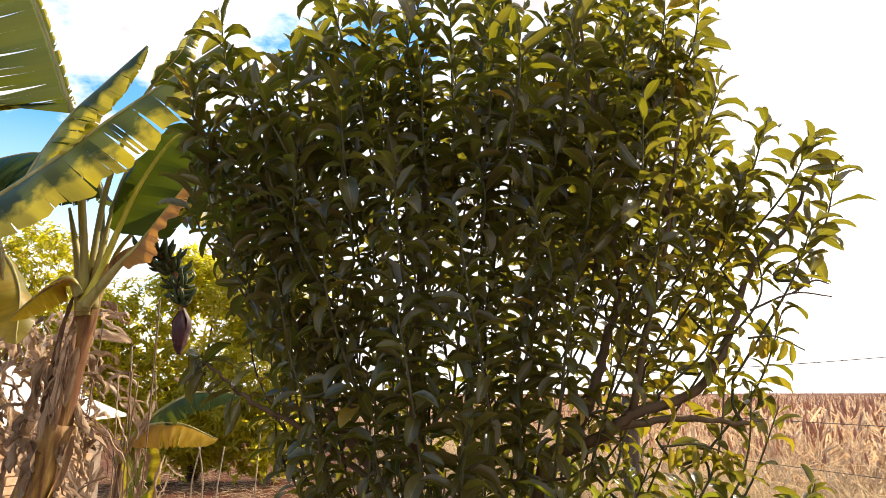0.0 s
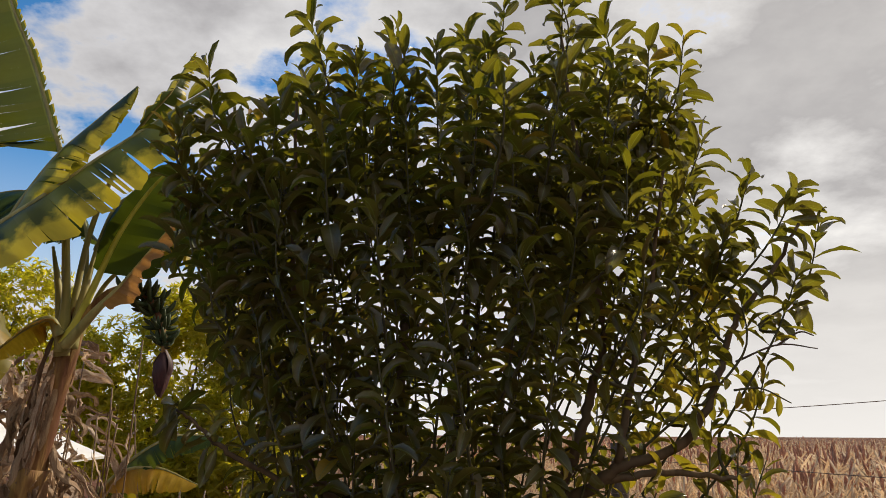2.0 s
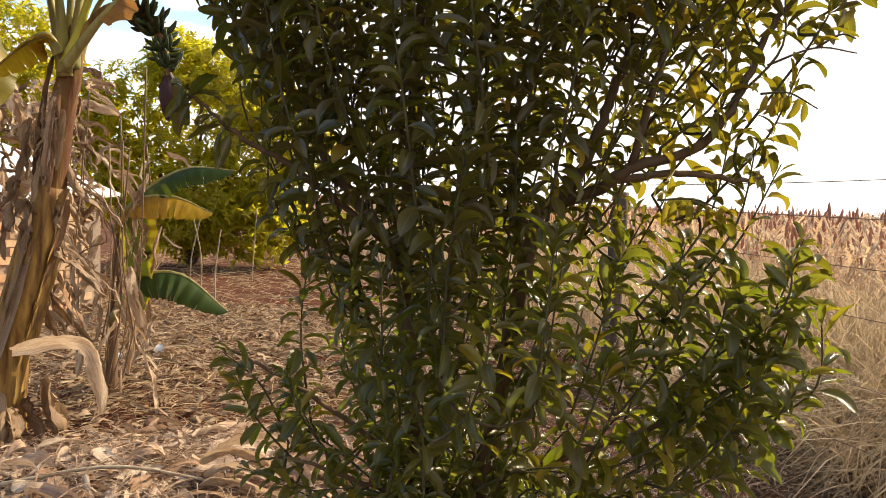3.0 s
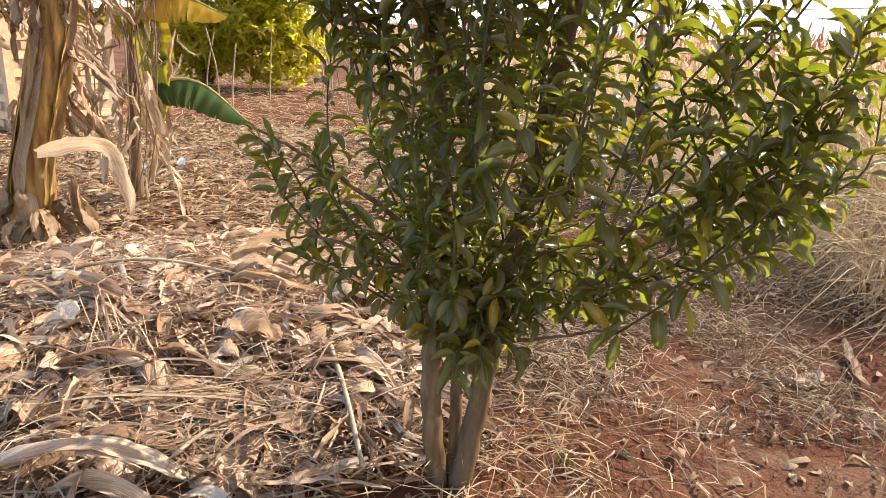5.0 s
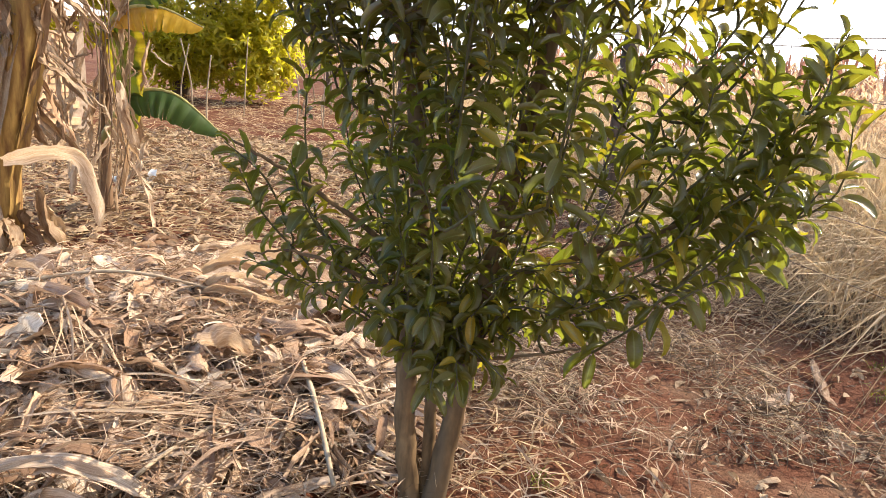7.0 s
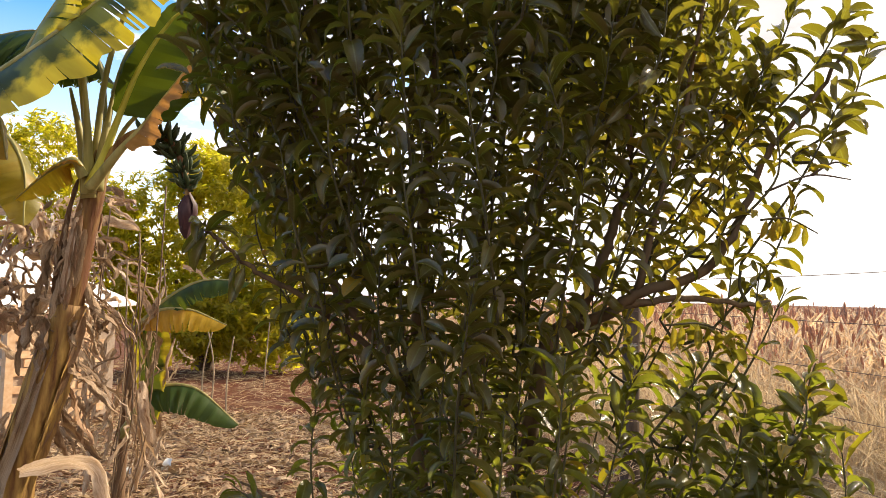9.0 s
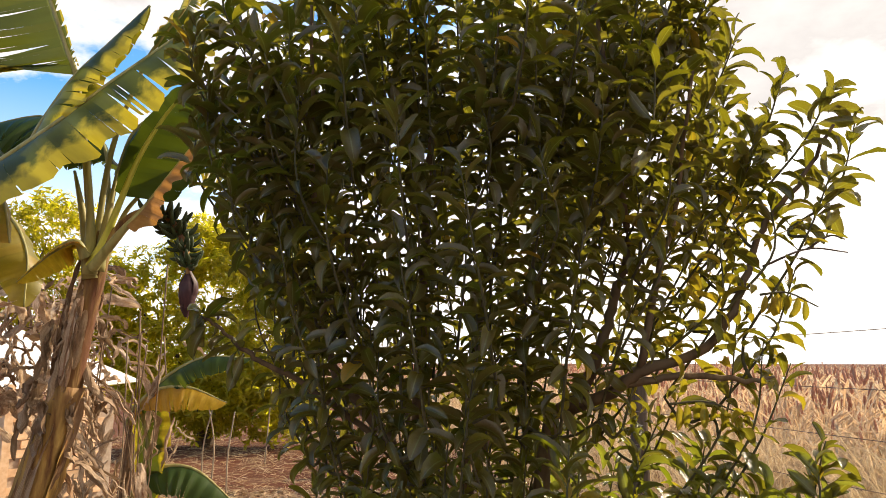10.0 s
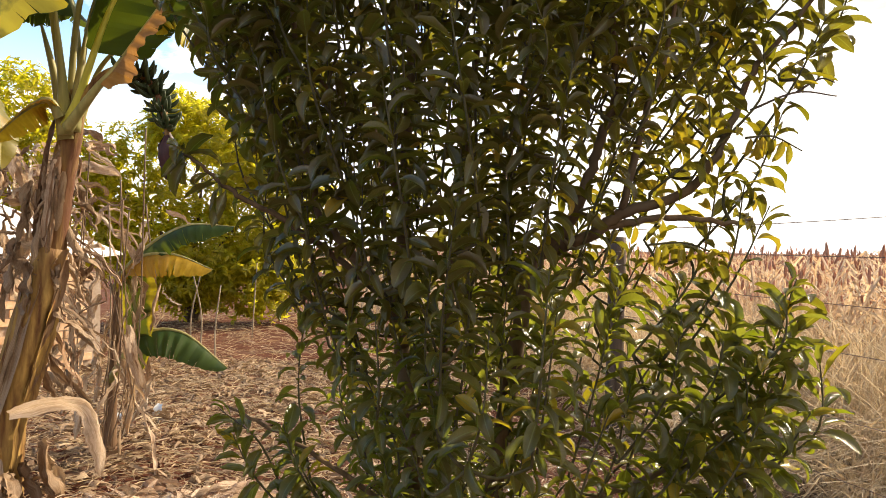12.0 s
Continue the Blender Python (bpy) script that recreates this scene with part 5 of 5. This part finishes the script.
def tall_straw():
    """Tufts of dry grass: the stems of a tuft share a lean, and those next to the path are lodged over the ground."""
    m = Mesh()
    for k in range(430):
        along, off = (U(-2.0, 4.0) if k % 2 else U(-3.5, 14.0)), U(0.32, 2.3)
        heart = FENCE_A + FENCE_D * along + FENCE_N * off
        lodged = off < 1.3 and along < 6.0 and U(0, 1) < 0.62
        tall = U(0.75, 1.25) * (0.75 if off < 0.6 else 1.0)
        sway = rng.normal(0, 0.35, 2) + ((-0.70, -0.25) if lodged else (-0.15, -0.12))
        for _ in range(26):
            foot = np.array((*(heart + rng.normal(0, 0.10, 2)), 0.0))
            H = tall * U(0.55, 1.05)
            d = np.array((*(sway + rng.normal(0, 0.38, 2)), 0.0)) * H * U(0.5, 1.1)
            if lodged:
                line = [foot, foot + d * 0.20 + (0, 0, H * 0.34), foot + d * 0.60 + (0, 0, H * 0.50), foot + d * 1.0 + (0, 0, H * U(0.22, 0.52)), foot + d * 1.3 + (0, 0, max(0.02, H * U(-0.1, 0.45)))]
            else:
                line = [foot, foot + d * 0.25 + (0, 0, H * 0.5), foot + d * 0.7 + (0, 0, H * 0.92), foot + d * 1.2 + (0, 0, H * U(0.7, 1.05))]
            pts = smooth_line(line, 8) + np.linspace(0, 1, 8)[:, None] * rng.normal(0, 0.02, 3)
            w = U(0.003, 0.0075)
            ribbon(m, pts, [w, w * 1.1, w * 0.8, w * 0.25], (U(-1, 1), U(-1, 1), 0), 0.3, U(-1, 1))
    tagged(part("tall_dry_grass", m, STRAW), "tall bleached dry grass bent over along the fence", "grass", kind="stuff")


tall_straw()


def fence():
    f = tagged(new("wire_fence"), "barbed wire fence on weathered wooden posts", "fence")
    for along in (-4.2, 2.2, 7.9, 13.5):
        p = FENCE_A + FENCE_D * along
        m = Mesh()
        line = smooth_line([(*p, -0.05), (p[0] + 0.01, p[1], 0.8), (p[0] + 0.02, p[1], 1.57)], 12)
        tube(m, line, [0.075, 0.068, 0.06], 9, 0.08)
        part("post", m, WOOD, f)
    for z in (1.46, 1.22, 0.98, 0.65, 0.35):
        m = Mesh()
        s = np.linspace(-6, 14, 60)
        pts = np.array([(*(FENCE_A + FENCE_D * q - FENCE_N * 0.075), z - 0.02 * math.sin(math.pi * ((q + 4.2) / 5.8 % 1))) for q in s])
        tube(m, pts, [0.0022, 0.0022], 5)
        for q in np.arange(-5.9, 14, 0.13):
            c = np.array((*(FENCE_A + FENCE_D * q - FENCE_N * 0.075), z - 0.02 * math.sin(math.pi * ((q + 4.2) / 5.8 % 1))))
            for _ in range(2):
                d = unit(rng.normal(0, 1, 3)) * 0.014
                tube(m, [c - d, c + d], [0.0012, 0.0008], 3)
        part("wire", m, WIRE, f)


fence()


def power_line():
    """A cable that sags across the field between two poles on either side."""
    line = tagged(new("power_line"), "thin dark overhead cable sagging between wooden poles", "power line")
    m = Mesh()
    tube(m, smooth_line([(-60, 42, 6.5), (-20, 41, 3.2), (3, 40, 2.42), (12, 40, 2.76), (25, 40, 3.57), (45, 39, 5.4), (75, 38, 9.0)], 60), [0.024, 0.024], 5)
    part("cable", m, WIRE, line)
    for x, y, h in ((-60, 42, 6.7), (75, 38, 9.2)):
        m = Mesh()
        tube(m, [(x, y, -0.1), (x, y, h * 0.5), (x, y, h)], [0.15, 0.13, 0.11], 10)
        part("pole", m, WOOD, line)


power_line()

# ---------------------------------------------------------------- shrubs, sticks and the shed behind


def leafy_tree(name, label, at, trunk_h, crown, count, size, mat):
    """crown: list of (centre, radii) clumps relative to the foot."""
    tree = tagged(new(name), label, "tree")
    at = np.array((*at, 0.0))
    for k in range(4):
        m = Mesh()
        c = np.array(crown[k % len(crown)][0])
        tube(m, smooth_line([at + (U(-.08, .08), U(-.08, .08), -0.03), at + c * 0.35 + (0, 0, trunk_h * 0.3), at + c], 14), [0.08, 0.05, 0.012], 8, 0.08)
        part("trunk" if k == 0 else "limb", m, WOOD, tree)
    m = Mesh()
    for _ in range(count):
        c, r = crown[int(rng.integers(len(crown)))]
        d = unit(rng.normal(0, 1, 3))
        rad = U(0.55, 1.08)
        p = at + np.array(c) + d * np.array(r) * rad
        if p[2] < 0.1:
            continue
        axis = unit(d * 0.6 + rng.normal(0, 0.35, 3) + (0, 0, 0.35))
        a = unit(cross(axis, (0.3, 0.2, 0.9)))
        b = cross(axis, a)
        for k in range(9):
            v, f, uv = FAR_LEAVES[int(rng.integers(len(FAR_LEAVES)))]
            dd = unit(a * math.cos(2.4 * k) + b * math.sin(2.4 * k) + axis * U(-0.2, 0.9) + rng.normal(0, 0.2, 3))
            rr = turn_to(dd, unit(axis + rng.normal(0, 0.3, 3)))
            m.add((v * (U(0.7, 1.2) * size)) @ rr.T + p + axis * U(-0.06, 0.06), f, uv)
    tagged(part("crown", m, mat, tree), kind="stuff")


leafy_tree("fruit_tree", "sunlit yellow-green fruit tree with a low crown", (-4.7, 13.6), 2.0,
           [((-1.4, 0, 2.6), (1.0, 0.8, 1.2)), ((0.2, 0, 3.0), (1.1, 0.9, 1.3)), ((1.2, -0.1, 2.1), (0.9, 0.8, 1.3)), ((0.5, -0.4, 1.4), (1.1, 0.8, 0.9)), ((-0.9, -0.2, 1.6), (0.9, 0.8, 0.9)), ((1.5, 0, 1.0), (0.7, 0.6, 0.7)), ((-0.3, 0.2, 3.8), (0.7, 0.6, 0.7)), ((1.9, 0.2, 2.6), (0.8, 0.7, 1.0)), ((-2.2, 0, 1.8), (0.9, 0.8, 1.2)), ((1.3, -0.3, 0.8), (1.1, 0.8, 0.75)), ((0.0, -0.4, 0.9), (1.0, 0.8, 0.7)), ((1.0, 0, 3.3), (0.9, 0.8, 0.9))], 4300, 0.13, MANGO)
leafy_tree("fruit_tree", "thin yellow-green fruit tree beyond the dead banana leaves", (-8.3, 13.0), 3.0,
           [((-0.9, 0, 3.6), (1.0, 0.9, 1.0)), ((0.6, 0, 3.9), (1.0, 0.9, 0.9)), ((0.0, 0, 2.6), (1.2, 0.9, 0.9)), ((1.6, 0, 2.7), (0.9, 0.8, 0.9))], 1400, 0.13, MANGO)


def stick(pts, r, mat=PALE_STICK):
    m = Mesh()
    tube(m, smooth_line(pts, 10), [r, r * 0.6], 6, 0.1)
    return tagged(part("dead_stick", m, mat), "thin bleached dead stem standing in the soil", "stick", "dead stems")


for x, y, h in ((-3.02, 8.8, 1.1), (-2.96, 8.9, 1.15), (-2.6, 8.4, 1.0), (-2.9, 11.2, 1.2)):
    stick([(x, y, -0.03), (x + U(-.05, .05), y, h * 0.5), (x + U(-.1, .1), y, h)], 0.012)
for _ in range(26):
    x, y = U(-2.3, -0.6), U(10.5, 15.0)
    h = U(0.7, 1.5)
    stick([(x, y, -0.03), (x + U(-.1, .1), y, h * 0.5), (x + U(-.3, .3), y, h)], 0.014)


def shed():
    s = tagged(new("brick_shed"), "low brick shed with a white sheet roof behind the banana plants", "shed")
    m = Mesh()

    def box(m, a, b):
        (x0, y0, z0), (x1, y1, z1) = a, b
        v = [(x, y, z) for z in (z0, z1) for x, y in ((x0, y0), (x1, y0), (x1, y1), (x0, y1))]
        m.add(v, [[3, 2, 1, 0], [4, 5, 6, 7], [0, 1, 5, 4], [1, 2, 6, 5], [2, 3, 7, 6], [3, 0, 4, 7]])

    s.matrix_world = pose(-4.60, 7.45, 0, 0, 0, 56.5)
    box(m, (0.0, 0.02, -0.05), (1.15, 0.16, 1.14))
    wall = part("wall", m, MORTAR, s, smooth=False)
    m = Mesh()
    box(m, (0.02, 0.16, -0.05), (0.16, 3.4, 1.14))
    front = part("wall", m, MORTAR, s, smooth=False)
    m = Mesh()
    box(m, (-0.09, -0.06, -0.05), (-0.005, 0.03, 1.34))
    part("corner_post", m, BRICK, s, "orange-brown timber post", smooth=False)
    m = Mesh()
    roof = [(-0.16, -0.10, 1.22), (1.35, -0.10, 1.34), (1.35, 3.4, 2.12), (-0.16, 3.4, 2.05)]
    m.add(roof + [(x, y, z + 0.03) for x, y, z in roof], [[3, 2, 1, 0], [4, 5, 6, 7], [0, 1, 5, 4], [1, 2, 6, 5], [2, 3, 7, 6], [3, 0, 4, 7]])
    part("roof_sheet", m, SHEET, s, "white sheet roof", smooth=False)
    m = Mesh()
    b = 0.008
    v = [(x, y, z) for z in (0, 0.08) for x, y in ((b, 0), (0.22 - b, 0), (0.22 - b, 0.06), (b, 0.06))]
    m.add(v, [[3, 2, 1, 0], [4, 5, 6, 7], [0, 1, 5, 4], [1, 2, 6, 5], [2, 3, 7, 6], [3, 0, 4, 7]])
    brick = m.data("brick", BRICK, False)
    for row in range(12):
        shift = 0.11 if row % 2 else 0
        for col in range(4):
            ob = new("brick", brick)
            ob.parent = wall
            ob.location = (0.01 + col * 0.235 + shift, U(-0.004, 0.004), 0.02 + row * 0.093)
        for col in range(13):
            ob = new("brick", brick)
            ob.parent = front
            ob.matrix_local = pose(0.0 + U(-0.004, 0.004), 3.36 - col * 0.235 - shift, 0.02 + row * 0.093, 0, 0, -90)


shed()


def scrap(x, y, w, h):
    m = Mesh()
    line = smooth_line([(x, y, 0.01), (x + 0.01, y - 0.01, h * 0.6), (x + 0.02, y + 0.02, h)], 6)
    ribbon(m, line, [w, w * 0.9, w * 0.6], (1, 0.2, 0), 0.5, 0.5)
    tagged(part("paper_scrap", m, SHEET), "crumpled white scrap lying on the soil", "litter", "white scraps")


scrap(-2.35, 6.05, 0.10, 0.10)
scrap(-2.62, 5.9, 0.09, 0.05)
scrap(1.02, 3.95, 0.05, 0.04)
